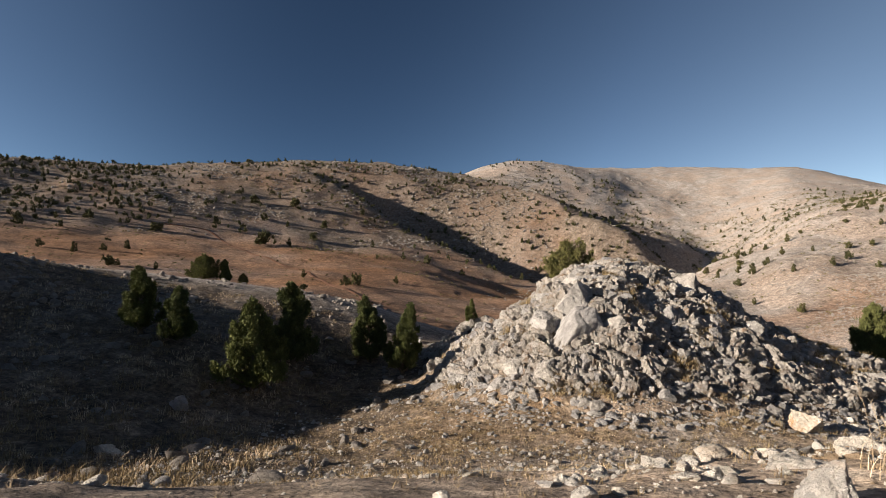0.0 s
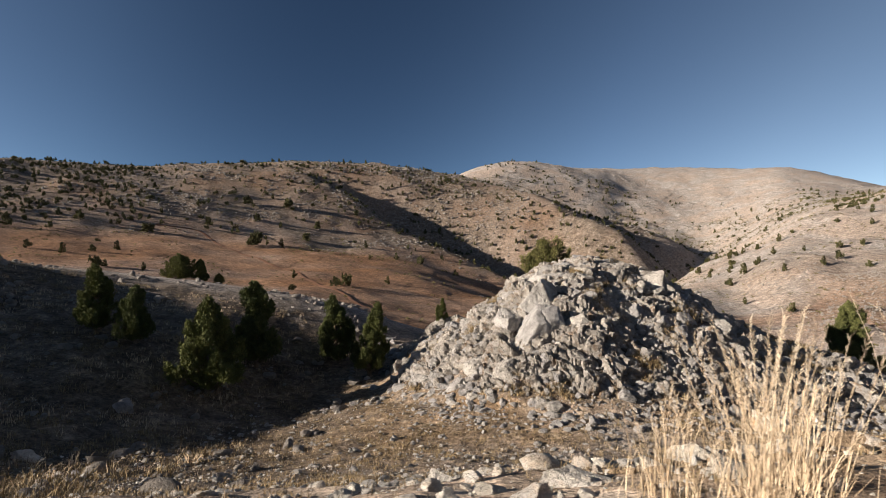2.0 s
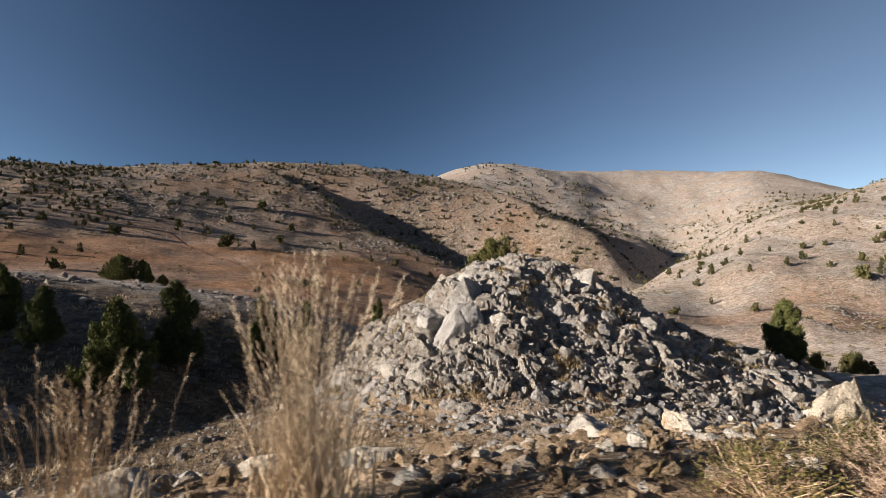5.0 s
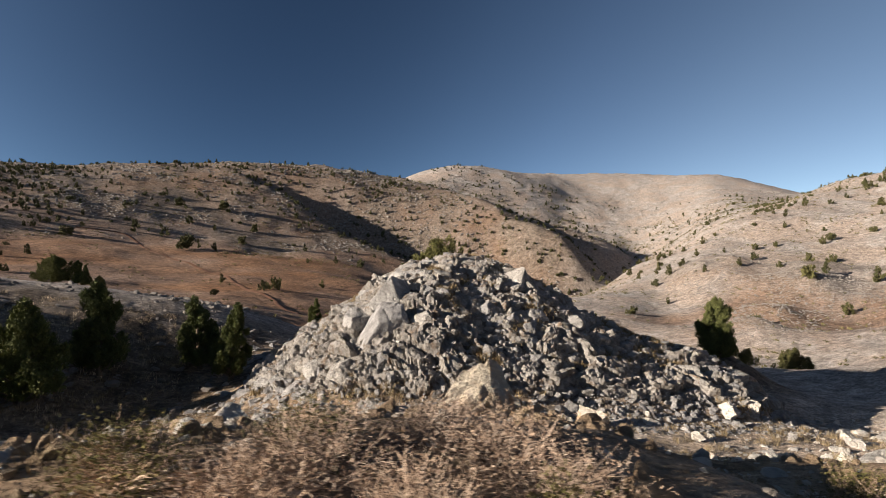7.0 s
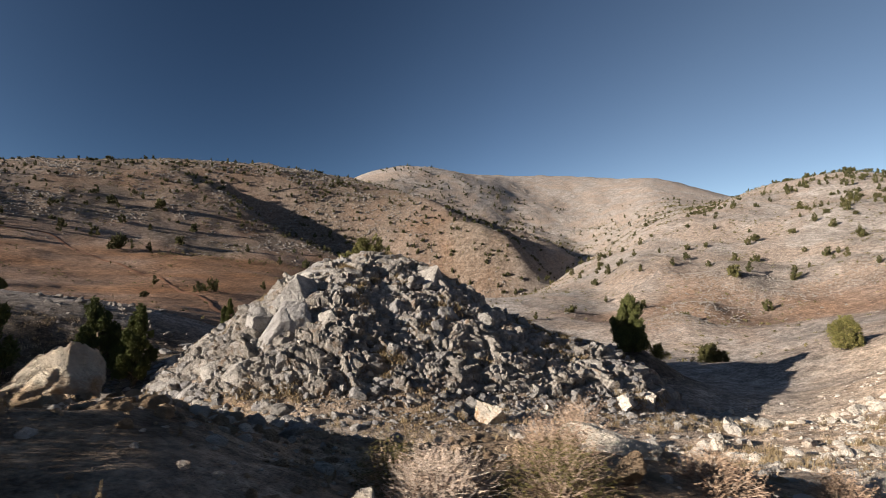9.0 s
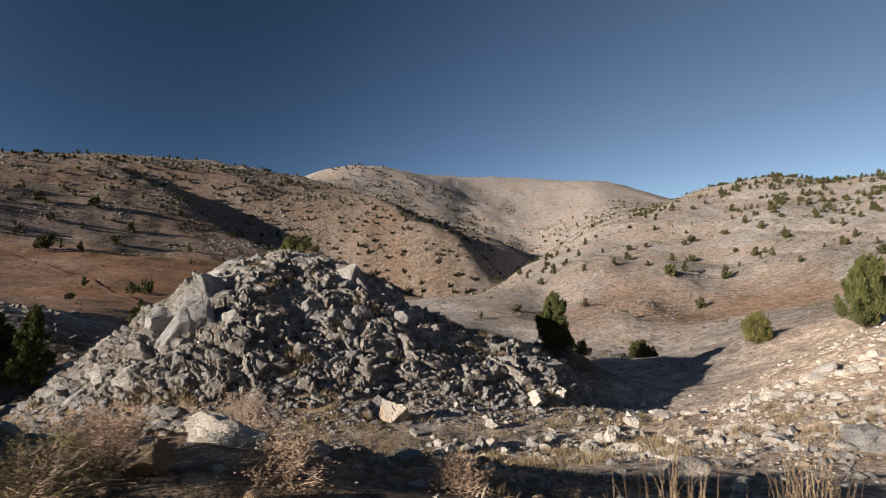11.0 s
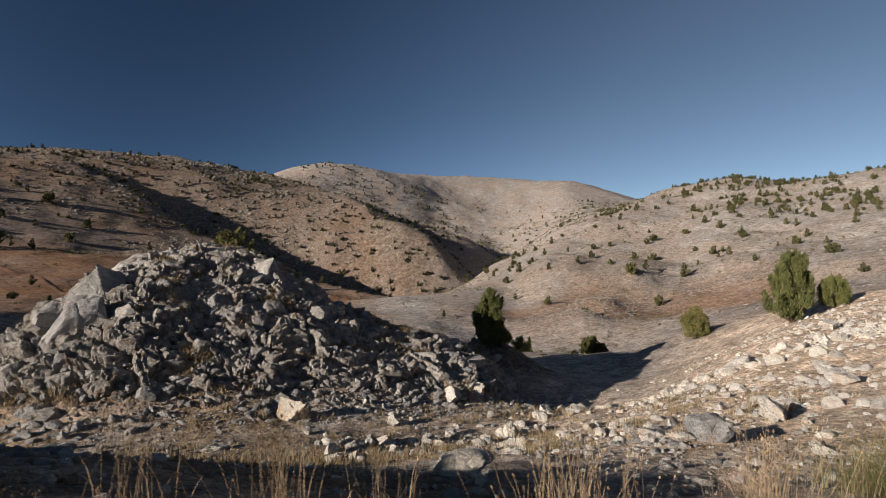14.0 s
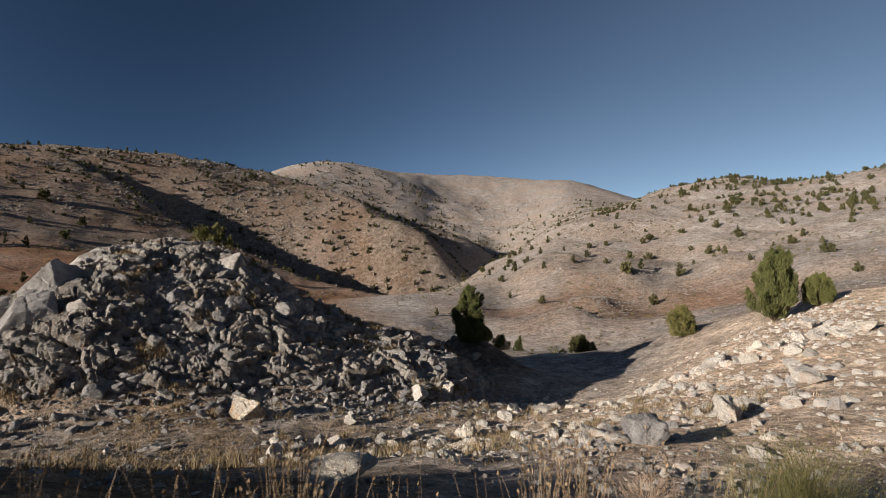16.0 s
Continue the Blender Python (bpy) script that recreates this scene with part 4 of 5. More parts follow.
def juniper(seed, tall, wide, count, size, bare=0.10, shape=1.0, lean=0.0, lobe_n=34, solid=0.55):
    """Trunk and crown meshes of a juniper; shape above 1 tapers to a point, below 1 is rounder."""
    g = np.random.default_rng(seed)
    lobes, limbs = [], []
    bend = np.array((g.normal(0, 0.05), g.normal(0, 0.05), 0)) * tall + np.array((lean, 0, 0))
    spine = [np.array((0, 0, -0.3)), bend * 0.15 + (0, 0, tall * 0.2), bend * 0.5 + (0, 0, tall * 0.55), bend + (0, 0, tall * 0.9)]
    limbs.append(tube(spine, (tall * 0.035, tall * 0.028, tall * 0.017, tall * 0.004), 7))
    for k in range(lobe_n):
        u = (k + g.uniform(0, 1.2)) / lobe_n
        z = tall * (bare + (0.90 - bare) * min(u, 1.0))
        prof = max(0.0, 1 - u) ** (0.72 * shape) * min(1.0, 0.5 + u * 4.0)
        a = k * 2.4 + g.normal(0, 0.6)
        rr = wide * prof * g.uniform(0.25, 1.15)
        c = bend * (z / tall) + np.array((rr * math.cos(a), rr * math.sin(a), z))
        s = wide * (0.11 + 0.22 * prof) * g.uniform(0.5, 1.45) * (34 / lobe_n) ** 0.35 if lobe_n > 56 else wide * (0.11 + 0.22 * prof) * g.uniform(0.5, 1.45)
        # each lobe is a flame that leans out from the trunk and points up
        up = np.array((math.cos(a) * 0.35, math.sin(a) * 0.35, 1.0)) * s * g.uniform(1.5, 2.8)
        lobes.append((c, s, up))
        root = bend * (z / tall) * 0.8 + np.array((0, 0, max(0.1, z - rr * 0.7)))
        limbs.append(tube([root, (root + c) / 2 + (0, 0, -0.05), c + up * 0.4], (tall * 0.012, tall * 0.008, tall * 0.002), 5))
    w = np.array([s ** 1.7 for _, s, _ in lobes])
    pick = g.choice(lobe_n, count, p=w / w.sum())
    C, S, U = (np.array([l[i] for l in lobes])[pick] for i in range(3))
    h = g.uniform(-0.45, 1.0, count)
    ring = np.sqrt(np.clip(1 - np.abs(h) ** 1.5, 0, 1)) * np.where(h > 0, 1 - 0.45 * h, 1)
    ang, rad = g.uniform(0, 6.283, count), g.uniform(0, 1, count) ** solid * 1.05
    side = np.stack([np.cos(ang), np.sin(ang), np.zeros(count)], -1)
    pos = C + U * h[:, None] * 0.75 + side * (S * ring * rad)[:, None] + g.normal(0, 0.045 * wide, (count, 3))
    pos[:, 2] = np.maximum(pos[:, 2], tall * bare * 0.5 + 0.1)
    out = side * 0.55 + np.array((0, 0, 0.85))
    cv, cf = tufts(pos, out, size, g)
    return merge(limbs), (cv, cf)


KINDS = {}


def tree_kind(key, label, category, *args, foliage=None, **kw):
    (tv, tf), (cv, cf) = juniper(*args, **kw)
    KINDS[key] = (mesh_of("trunk", tv, tf, MAT_BARK, 60), mesh_of("crown", cv, cf, foliage or MAT_JUNIPER), label, category)


def plant(key, name, x, y, scale=1.0, rz=0.0, label="", group="", z=None, tall=1.0):
    trunk, crown, lab, cat = KINDS[key]
    top = new(name)
    top.matrix_world = Matrix.Translation((x, y, at_ground(x, y) if z is None else z)) @ Matrix.Rotation(rz, 4, "Z") @ Matrix.Diagonal((scale, scale, scale * tall, 1))
    tagged(top, label or lab, cat, group)
    part("trunk", trunk, top)
    part("crown", crown, top)
    return top


tree_kind("cone_a", "dark green conical juniper with a pointed crown", "tree", 11, 7.2, 2.3, 17000, 0.15, shape=1.1, lobe_n=80)
tree_kind("cone_b", "dark green ragged juniper with a lobed crown", "tree", 12, 7.2, 2.1, 16000, 0.15, shape=1.0, lobe_n=70)
tree_kind("cone_c", "slim dark green juniper with a pointed crown", "tree", 13, 7.0, 1.6, 14000, 0.14, shape=1.0, lobe_n=66)
tree_kind("round_a", "broad dense green juniper with a rounded crown", "tree", 14, 6.5, 2.5, 18000, 0.17, shape=0.45, lobe_n=80, bare=0.12, foliage=MAT_LIT_JUNIPER)
tree_kind("round_b", "low rounded green juniper bush", "tree", 15, 4.2, 2.1, 13000, 0.15, shape=0.55, lobe_n=60, bare=0.08, foliage=MAT_LIT_JUNIPER)
tree_kind("flame", "broad dense green juniper behind the rocks", "tree", 21, 6.3, 2.0, 20000, 0.15, shape=0.75, lobe_n=84, bare=0.03, foliage=MAT_LIT_JUNIPER)
tree_kind("olive", "broad open olive green tree standing behind the rocky crest", "tree", 18, 5.4, 2.4, 7000, 0.17, shape=0.55, lobe_n=44, bare=0.12, foliage=MAT_OLIVE)
tree_kind("rust", "rust brown leafy shrub behind the rocky crest", "shrub", 19, 3.4, 1.6, 2600, 0.17, shape=0.6, lobe_n=30, bare=0.05, foliage=MAT_RUST)
tree_kind("thin", "sparse yellowish green shrub on stony ground", "shrub", 16, 4.0, 1.9, 7000, 0.13, shape=0.6, lobe_n=50, bare=0.04, foliage=MAT_OLIVE)
tree_kind("dark", "low dark juniper bush in the valley", "tree", 17, 3.8, 2.3, 6000, 0.2, shape=0.55, lobe_n=46, bare=0.04, foliage=MAT_FAR_JUNIPER)
FAR_TALL = (5.0, 4.2, 5.2, 3.2, 4.4, 2.8)
for k in range(6):
    tree_kind("far%d" % k, "small dark juniper standing on the stony hillside", "tree", 30 + k, FAR_TALL[k], (1.6, 2.0, 1.4, 2.2, 1.7, 2.4)[k], 150, 0.72, foliage=MAT_FAR_JUNIPER, bare=0.05, shape=(1.0, 0.7, 1.1, 0.6, 0.8, 0.5)[k], lobe_n=(14, 12, 13, 11, 15, 12)[k])

LIGHT = [juniper(60 + k, (5.0, 4.2, 5.2, 3.2, 4.4, 2.8)[k], (1.6, 2.0, 1.4, 2.2, 1.7, 2.4)[k], 46, 1.15, bare=0.05, shape=(1.0, 0.7, 1.1, 0.6, 0.8, 0.5)[k], lobe_n=9)[1] for k in range(6)]

# junipers round the gully, in the shade of the spur
plant("cone_a", "juniper", -14.3, 39.0, 1.02, 0.3)
plant("cone_b", "juniper", -13.2, 46.2, 1.08, 1.0)
plant("cone_c", "juniper", -3.8, 48.2, 1.0, 0.4)
plant("cone_a", "juniper", -7.2, 51.0, 0.95, 2.0)
plant("cone_b", "juniper", -25.0, 43.0, 0.8, 0.3)
plant("cone_b", "juniper", -21.6, 42.6, 0.68, 4.0)
for x, y, s, k in ((-36.0, 78.5, 0.9, "round_b"), (-33.0, 78.7, 0.5, "cone_b"), (-30.2, 79.0, 0.42, "thin"), (-35.0, 84.0, 0.5, "cone_c")):
    plant(k, "juniper", x, y, s, x)
# on and behind the rock mound
plant("olive", "tree", 15.7, 66.0, 1.18, 1.2)
plant("rust", "shrub", 20.8, 66.5, 1.0, 0.4)
plant("cone_c", "juniper", 6.9, 52.0, 0.5, 0.5, "small green juniper bush among the rocks")
plant("cone_c", "juniper", 2.6, 52.0, 0.4, 1.9, "small dark juniper among the rocks")
# beyond the mound, towards the bend of the road
plant("flame", "juniper", 42.4, 51.3, 1.0, 2.6)
plant("round_b", "juniper", 30.0, 51.0, 0.95, 2.0)
plant("thin", "shrub", 44.7, 52.6, 0.42, 0.3)
plant("thin", "shrub", 46.3, 52.4, 0.45, 2.3)
plant("cone_c", "juniper", 82.0, 117.0, 0.7, 0.9)
plant("dark", "juniper", 79.5, 86.0, 1.05, 2.6)
plant("round_a", "juniper", 69.4, 38.7, 0.76, 0.2, tall=1.5)
plant("round_b", "juniper", 73.2, 37.1, 0.66, 1.4, tall=1.15)
plant("thin", "shrub", 73.6, 54.9, 1.05, 0.4)

# lone junipers on the near face of the eastern hill and on the red slope: place and height
EAST = ((161, 272, 6.0), (149, 263, 3.8), (137, 230, 3.3), (137, 199, 3.5), (135, 169, 3.1), (166, 247, 3.7), (182, 244, 4.4), (186, 205, 5.1), (216, 240, 4.4), (203, 216, 4.9), (177, 177, 4.1),
        (215, 202, 7.3), (199, 238, 3.2), (234, 245, 3.5), (246, 204, 4.6), (234, 180, 3.6), (235, 146, 3.6), (211, 120, 3.2), (292, 197, 4.4), (325, 275, 5.8), (300, 272, 5.9), (328, 246, 4.3),
        (280, 227, 3.7), (317, 228, 4.0), (267, 318, 4.3), (260, 275, 3.9), (295, 255, 4.9), (279, 178, 3.4), (219, 282, 3.4), (208, 294, 3.4), (175, 282, 3.1))
PLAIN = ((-141, 416, 9.0), (-144, 485, 5.5), (-124, 420, 7.1), (-114, 462, 6.7), (-196, 451, 7.4), (-220, 485, 6.3), (-166, 486, 6.7), (-70, 263, 4.4), (-42, 225, 4.2), (-38, 231, 4.3), (-63, 470, 6.2),
         (-50, 396, 3.9), (-222, 404, 6.5), (-269, 396, 7.3), (-194, 275, 5.5), (-213, 275, 4.1), (-305, 389, 6.4), (-284, 348, 7.3), (-135, 210, 3.5), (-190, 314, 5.6), (-118, 215, 3.5), (-153, 537, 8.5),
         (-114, 503, 7.8), (-32, 424, 6.0), (-13, 424, 6.4), (-236, 451, 5.5), (-266, 363, 4.9), (-192, 530, 6.7), (-173, 446, 5.2), (-176, 563, 6.4))
for k, (x, y, h) in enumerate(EAST + PLAIN):
    kind = "far%d" % ((k * 7 + k // 3) % 6)
    plant(kind, "juniper", x, y, h / FAR_TALL[int(kind[3])] * 1.05, k * 1.9, group="junipers on the hillsides")


def hill_chance(x, y):
    r, a = np.hypot(x, y), np.degrees(np.arctan2(x, y))
    n = ripple(x, y, 70, 41) * 0.5 + ripple(x, y, 24, 42) * 0.5
    c = np.clip(0.35 + 0.9 * n, 0.04, 1)
    c = c * np.where(a < 22, np.where(r < 470, 0.05, 2.3), np.where(r > 400, 2.6, np.where(r > 320, 1.3, 0.12)) * (1 - 0.8 * smooth(640, 740, r)))
    c = c * np.where(r > 800, np.where(a > 5, 0.9, 0.0), 1.0) * np.where((a < 5) & (r > 740), 0.4, 1.0)
    return c * (r > 200) * (r < 1150)


def build_hill_trees():
    g = np.random.default_rng(77)
    n = 10500
    a, r = np.radians(g.uniform(-46, 66, n)), np.sqrt(g.uniform(150 ** 2, 1150 ** 2, n))
    x, y = r * np.sin(a), r * np.cos(a)
    k = g.uniform(0, 1, n) < hill_chance(x, y) * 0.75
    x, y, r = x[k], y[k], r[k]
    order = np.argsort(r)
    rest = []
    for i, q in enumerate(order):
        s = g.uniform(0.55, 1.1) if x[q] > 0.42 * y[q] and r[q] < 800 else g.uniform(0.6, 1.25)
        kind = "far%d" % g.integers(6)
        if i < 220:
            plant(kind, "juniper", x[q], y[q], s, g.uniform(0, 6.28), group="junipers on the hillsides")
        else:
            v, f = LIGHT[int(kind[3])]
            rest.append((v, f, spin(g.uniform(0, 6.28)) * s, np.array((x[q], y[q], at_ground(x[q], y[q])))))
    tagged(new("far_junipers", joined("far_junipers", rest, MAT_FAR_JUNIPER)), "scattered dark junipers over the far hillsides", "trees", kind="stuff")


build_hill_trees()


def build_scrub():
    """Low dark scrub dotted over the front and the right-hand hill."""
    g = np.random.default_rng(78)
    kinds = []
    for k in range(6):
        q = g.normal(0, 1, (9, 3)) * (0.45, 0.45, 0.22) + (0, 0, 0.4)
        kinds.append(tufts(q, g.normal(0, 0.6, (9, 3)) + (0, 0, 0.5), 0.55, g, 2))
    n = 36000
    a, r = np.radians(g.uniform(-46, 66, n)), np.sqrt(g.uniform(100 ** 2, 1050 ** 2, n))
    x, y = r * np.sin(a), r * np.cos(a)
    k = g.uniform(0, 1, n) < np.clip(0.3 + 0.9 * ripple(x, y, 26, 79), 0.05, 1) * np.where((r < 400) & (x < 0.4 * y), 0.35, 1.0)
    x, y, r = x[k], y[k], r[k]
    z = height(x, y)
    picks = [(*kinds[g.integers(6)], spin(g.uniform(0, 6.28)) * g.uniform(0.5, 1.3) * (0.45 + d / 800), np.array((p, q, c))) for p, q, c, d in zip(x, y, z, r)]
    tagged(new("hillside_scrub", joined("hillside_scrub", picks, MAT_SHRUB)), "low dark scrub dotted over the stony hillsides", "shrubs", kind="stuff")


build_scrub()


# ---- grass and shrubs ----
def blades(g, n, tall, spread, wide, bend=0.35, parts=2):
    """A tuft of n curved flat blades, as quads."""
    vs, fs = [], []
    for _ in range(n):
        a, lean = g.uniform(0, 6.28), g.uniform(0.05, 1) * bend
        root = np.array((g.normal(0, spread), g.normal(0, spread), -0.03))
        h = tall * g.uniform(0.45, 1.1)
        d = np.array((math.cos(a), math.sin(a), 0.0))
        side = np.array((-math.sin(a + 0.6), math.cos(a + 0.6), 0.0)) * wide * g.uniform(0.7, 1.3)
        k = len(vs)
        for j in range(parts + 1):
            u = j / parts
            p = root + d * lean * h * u * u + np.array((0, 0, h * u * (1 - 0.15 * lean * u)))
            w = side * (1 - 0.85 * u)
            vs += [p - w, p + w]
        for j in range(parts):
            fs.append((k + 2 * j, k + 2 * j + 1, k + 2 * j + 3, k + 2 * j + 2))
    return np.array(vs), np.array(fs)


def build_grass():
    g = np.random.default_rng(91)
    shapes = [blades(g, 10, 0.19, 0.09, 0.009, 1.0) for _ in range(8)]
    for name, mat, label, n, keep in (
            ("dry_grass", MAT_GRASS, "short bleached grass tufts over the slope", 55000, lambda x, y: np.clip(np.maximum(dry_grass(x, y) * 0.75, 0.3 * (x < -8) * (y > 18)) - 0.12 + 0.3 * ripple(x, y, 1.6, 71), 0.0, 1) * (mound_part(x, y) < 0.8)),
            ("pale_grass", MAT_STRAW, "pale straw coloured grass tufts", 26000, lambda x, y: np.clip(0.18 + 0.5 * ripple(x, y, 2.2, 72), 0.0, 1) * (mound_part(x, y) < 3.5) * (1 - 0.8 * dirt(x, y))),
            ("roadside_grass", MAT_GRASS, "thin short bleached grass beside the road", 12000, lambda x, y: np.clip(0.5 + 0.6 * ripple(x, y, 1.3, 73), 0, 1) * (1 - 0.8 * dirt(x, y)) * (1 - gully_shade_soil(x, y)) * (1 - bank_earth(x, y)))):
        x, y = scatter_points(n, *((-14, 20, 5, 30) if name == "roadside_grass" else (-48, 48, 4.2, 60)), keep)
        z = height(x, y)
        picks = []
        for a, b, c in zip(x, y, z):
            v, f = shapes[g.integers(8)]
            s = g.uniform(0.5, 1.4) * (0.5 if b < 9 else 1.7 if a < -8 else 1.0)
            picks.append((v, f, spin(g.uniform(0, 6.28)) @ np.diag((s, s, s * g.uniform(0.7, 1.3))), np.array((a, b, c))))
        tagged(new(name, joined(name, picks, mat)), label, "grass", kind="stuff")


build_grass()


def build_crevice_grass():
    """Rusty grass in the soil pockets between the blocks of the mound."""
    g = np.random.default_rng(93)
    shapes = [blades(g, 22, 0.34, 0.15, 0.012, 0.9) for _ in range(6)]
    x, y = scatter_points(17000, 0, 41, 30, 48, lambda x, y: np.clip(3.2 * (ripple(x, y, 2.3, 75) * 0.6 + ripple(x, y, 0.9, 76) * 0.4 - 0.02 - 0.12 * smooth(15, 25, x)), 0, 1) * (mound_part(x, y) > 0.5))
    z = height(x, y)
    picks = [(*shapes[g.integers(6)], spin(g.uniform(0, 6.28)) * g.uniform(0.6, 1.4), np.array((a, b, c + 0.1))) for a, b, c in zip(x, y, z)]
    tagged(new("crevice_grass", joined("crevice_grass", picks, MAT_GRASS)), "rusty dry grass in pockets between the blocks", "grass", kind="stuff")


build_crevice_grass()


def build_bunch_grass():
    """Golden bunches of taller grass between the white stones below the mound."""
    g = np.random.default_rng(92)
    shapes = [blades(g, 34, 0.42, 0.13, 0.010, 0.8) for _ in range(6)]
    x, y = scatter_points(1300, 12, 42, 14.5, 33, lambda x, y: np.clip(0.25 + 0.7 * ripple(x, y, 1.7, 74), 0, 1) * (mound_part(x, y) < 0.5))
    z = height(x, y)
    picks = []
    for a, b, c in zip(x, y, z):
        s = g.uniform(0.6, 1.3)
        picks.append((*shapes[g.integers(6)], spin(g.uniform(0, 6.28)) * s, np.array((a, b, c))))
    tagged(new("bunch_grass", joined("bunch_grass", picks, MAT_GRASS)), "golden brown bunches of grass among white stones", "grass", kind="stuff")


build_bunch_grass()


def stalks(g, n, tall, spread, thick, lean):
    """Thin upright stems, and where each one ends."""
    pieces, tips = [], []
    for _ in range(n):
        a = g.uniform(0, 6.28)
        q = abs(g.normal(0, 1))
        root = np.array((math.cos(a) * q * spread, math.sin(a) * q * spread, -0.05))
        h = tall * g.uniform(0.6, 1.08)
        w = g.normal(0, lean, 2) + np.array((math.cos(a), math.sin(a))) * q * lean
        path = [root + np.array((w[0] * h * u * u, w[1] * h * u * u, h * u)) for u in (0, 0.35, 0.7, 1.0)]
        pieces.append(tube(path, (thick, thick * 0.9, thick * 0.7, thick * 0.4), 4))
        tips.append((path[-1], path[-1] - path[-2]))
    return merge(pieces), tips


def grass_clump(x, y, tall, n, seed, label, plume=True, mat=None, spread=0.13, lean=0.10, thick=0.0024):
    g = np.random.default_rng(seed)
    top = new("grass_clump")
    top.location = (x, y, at_ground(x, y))
    (v, f), tips = stalks(g, n, tall, spread, thick, lean)
    tagged(part("tussock", mesh_of("tussock", v, f, mat or MAT_STRAW, 60), top), kind="stuff")
    v, f = blades(g, n * 2, tall * 0.55, spread * 1.1, 0.004, 0.5, 3)
    tagged(part("sheath", mesh_of("sheath", v, f, mat or MAT_STRAW), top), kind="stuff")
    vs = []
    for p, d in tips:
        d = d / np.linalg.norm(d)
        if plume:
            for u in np.linspace(0, 0.2, 16):
                o = np.cross(d, g.normal(0, 1, 3))
                o = o / np.linalg.norm(o)
                q = p - d * u
                e = q + (d * 0.9 + o * 0.45) * g.uniform(0.02, 0.045)
                vs += [q, q + o * 0.004, e + o * 0.002, e]
        else:
            for k in range(5):
                o = np.cross(d, g.normal(0, 1, 3))
                o = o / np.linalg.norm(o) * 0.011
                q = np.cross(d, o)
                vs += [p - d * 0.02, p + o, p + d * 0.022, p + q]
    tagged(part("seed_spray", mesh_of("seed_spray", vs, np.arange(len(vs)).reshape(-1, 4), mat or MAT_STRAW), top), kind="stuff")
    return tagged(top, label, "grass", "dry grass clumps by the road")


TALL = "tall golden dry grass clump with feathery seed heads"
grass_clump(6.2, 4.55, 1.3, 150, 1, TALL)
grass_clump(4.3, 3.7, 1.35, 70, 2, TALL)
grass_clump(5.1, 4.6, 0.85, 50, 3, TALL)
grass_clump(4.2, 4.7, 0.8, 30, 4, TALL)
for k, (x, y, n, h) in enumerate(((19.4, 4.5, 24, 0.85), (20.2, 4.9, 12, 0.8), (21.1, 4.0, 22, 0.8), (21.7, 4.5, 40, 0.9), (22.5, 4.8, 14, 0.8), (23.3, 4.1, 40, 0.9), (23.9, 4.5, 44, 0.95), (24.6, 4.3, 20, 0.9), (18.4, 4.9, 14, 0.8), (25.3, 4.5, 14, 0.8))):
    grass_clump(x, y, h * 1.05, int(n * 1.4), 20 + k, "bundle of brown dry stalks with small round seed heads", False, MAT_STALK, 0.20, 0.10, 0.003)


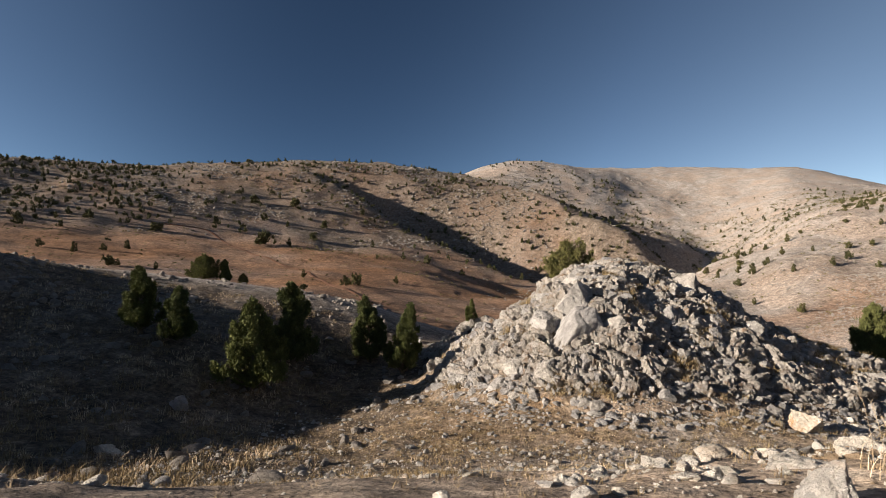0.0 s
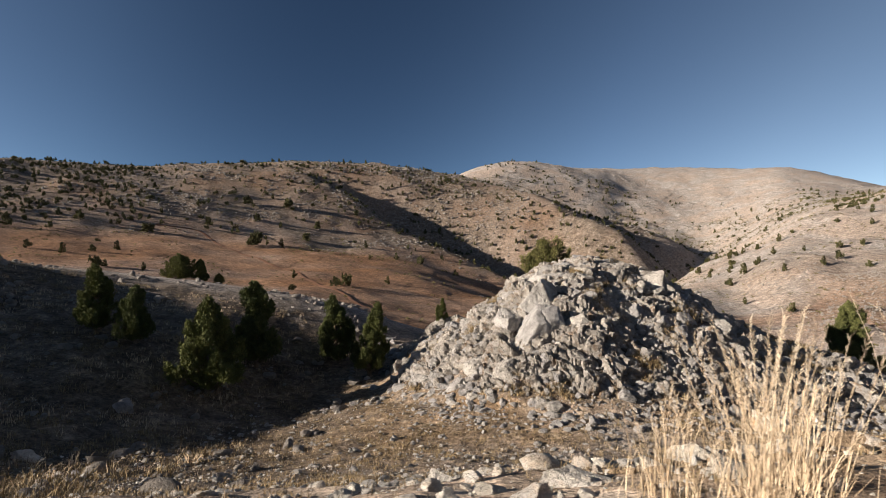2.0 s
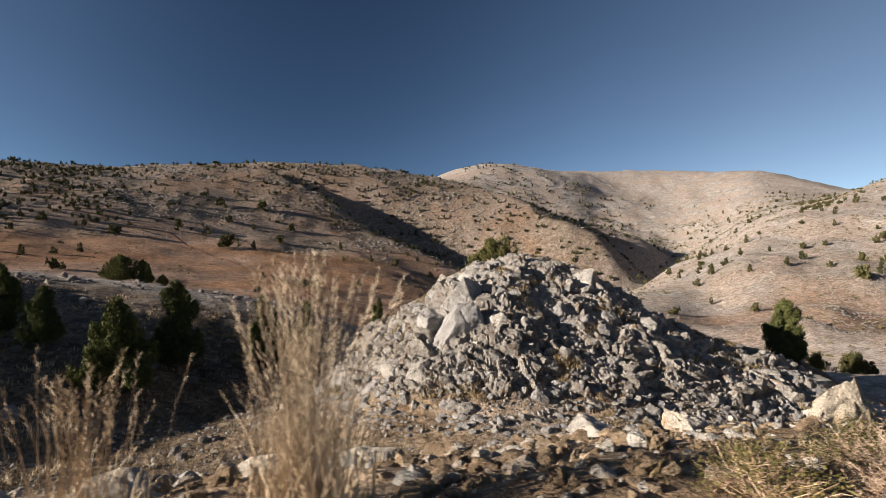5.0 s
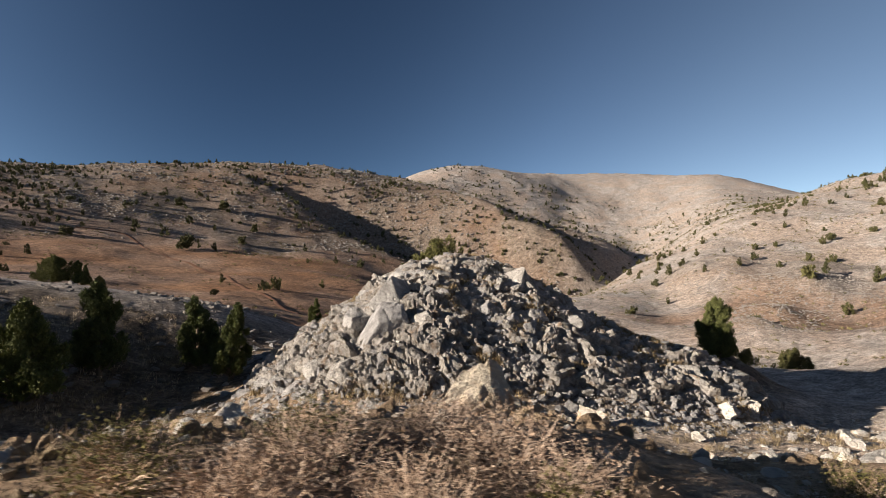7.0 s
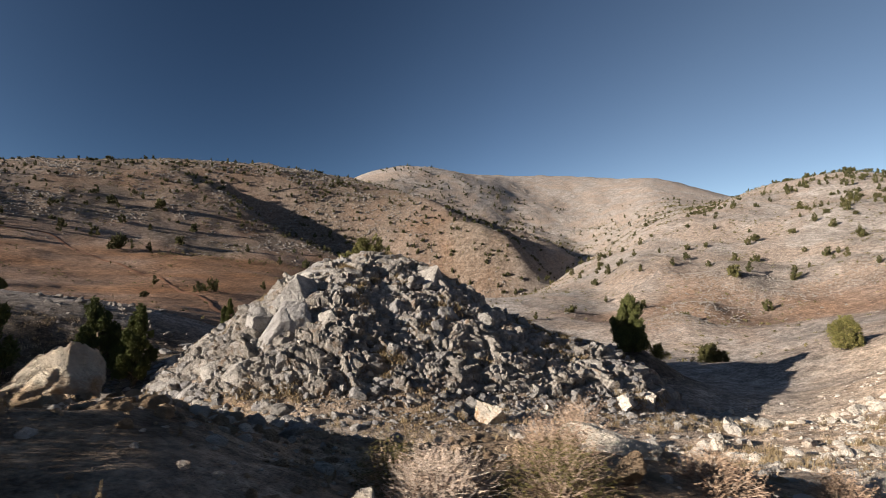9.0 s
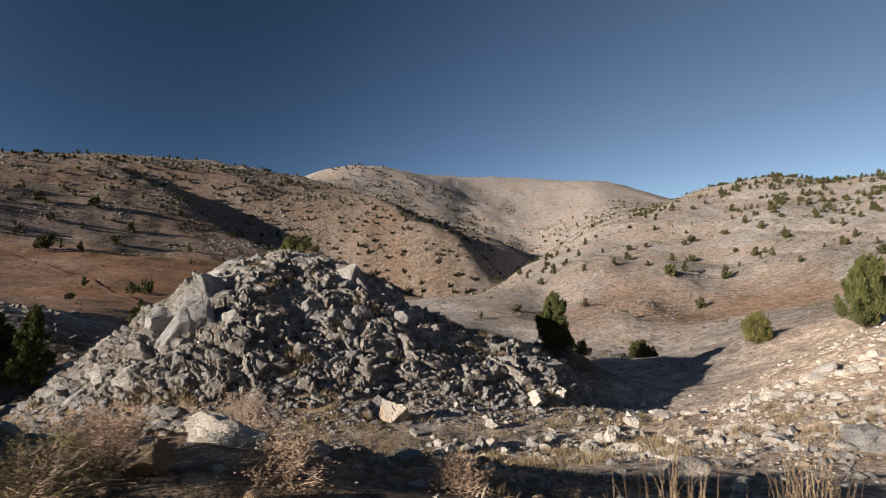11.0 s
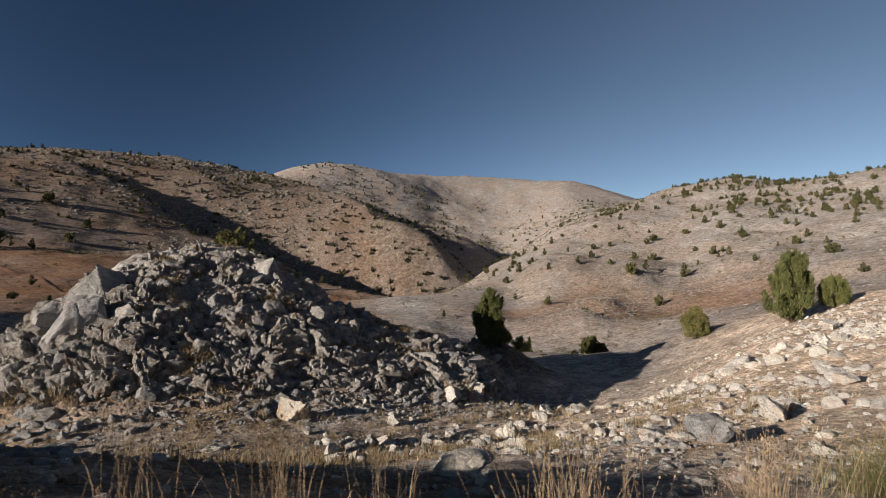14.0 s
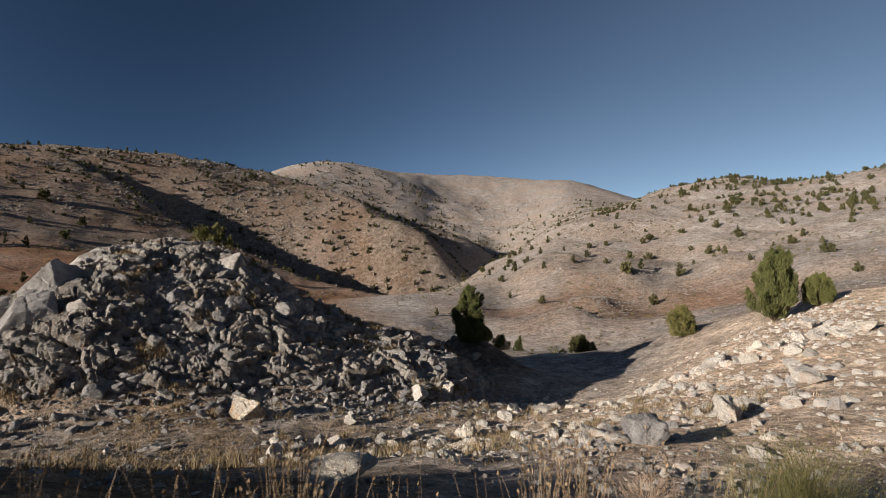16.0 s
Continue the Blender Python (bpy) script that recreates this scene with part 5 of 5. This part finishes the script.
def twig_bush(x, y, tall, wide, n, seed, label, mat=MAT_TWIG, leaf=None, leaf_n=0, name="dry_bush"):
    """A low cushion of forking twigs, with bits of leaf or seed at the ends."""
    g = np.random.default_rng(seed)
    tall, wide = tall * 0.9, wide * 0.9
    top = new(name)
    top.location = (x, y, at_ground(x, y))
    pieces, ends = [], []
    for _ in range(n):
        a, e = g.uniform(0, 6.28), g.uniform(0.1, 1.35)
        d = np.array((math.cos(a) * math.cos(e) * wide, math.sin(a) * math.cos(e) * wide, math.sin(e) * tall)) * g.uniform(0.7, 1.05)
        root = np.array((g.normal(0, wide * 0.12), g.normal(0, wide * 0.12), -0.03))
        mid = root + d * 0.55 + g.normal(0, 0.03, 3)
        pieces.append(tube([root, mid, root + d], (0.004, 0.0028, 0.0012), 3))
        ends.append(root + d)
        for _ in range(4):
            s = mid + (root + d - mid) * g.uniform(0, 0.7)
            t = s + (d * 0.25 + g.normal(0, 0.10 * tall + 0.02, 3)) * g.uniform(0.6, 1.1)
            t[2] = max(t[2], 0.02)
            pieces.append(tube([s, (s + t) / 2 + g.normal(0, 0.01, 3), t], (0.0022, 0.0016, 0.001), 3))
            ends.append(t)
    tagged(part("branchwork", mesh_of("branchwork", *merge(pieces), mat), top), kind="stuff")
    if leaf_n:
        e = np.array(ends)[g.integers(0, len(ends), leaf_n)] + g.normal(0, 0.03, (leaf_n, 3))
        v, f = tufts(e, np.tile((0, 0, 0.6), (leaf_n, 1)) + g.normal(0, 0.6, (leaf_n, 3)), 0.013, g, 2)
        tagged(part("foliage", mesh_of("foliage", v, f, leaf or mat), top), kind="stuff")
    return tagged(top, label, "bush", "bushes on the roadside bank")


BROWN = "dry pinkish brown twiggy bush on the roadside bank"
for k, (x, y, t, w, n) in enumerate(((9.1, 4.2, 0.36, 0.42, 130), (9.8, 4.1, 0.42, 0.45, 150), (10.5, 4.3, 0.40, 0.42, 130), (10.0, 4.9, 0.34, 0.42, 110), (15.0, 6.5, 0.5, 0.42, 90), (15.3, 5.0, 0.32, 0.34, 80), (27.2, 7.6, 0.5, 0.55, 90), (16.6, 5.2, 0.28, 0.3, 60), (14.17, 5.2, 0.46, 0.4, 150), (9.4, 4.6, 0.42, 0.5, 150), (10.3, 4.7, 0.4, 0.45, 120))):
    twig_bush(x, y, t * (0.8 if x < 11 else 1.0), w, n, 50 + k, BROWN, leaf_n=1600)
twig_bush(13.24, 4.9, 0.44, 0.38, 240, 60, "pale pinkish twiggy cushion bush on the roadside bank", MAT_PALE_TWIG, leaf_n=1400)
for k, (x, y, t, w) in enumerate(((13.96, 4.75, 0.36, 0.38), (10.45, 4.1, 0.24, 0.26), (8.5, 4.5, 0.3, 0.34), (13.0, 5.4, 0.34, 0.36), (9.3, 4.8, 0.3, 0.34))):
    twig_bush(x, y, t, w, 80, 70 + k, "low olive green bush with fine twigs", leaf=MAT_SHRUB, leaf_n=2600)
grass_clump(29.2, 6.6, 1.0, 420, 81, "green and yellow tuft of wiry grass on bare dirt", False, MAT_GREEN, 0.45, 0.3)
grass_clump(28.2, 6.0, 0.6, 90, 82, "green and yellow tuft of wiry grass on bare dirt", False, MAT_GREEN, 0.3, 0.3)
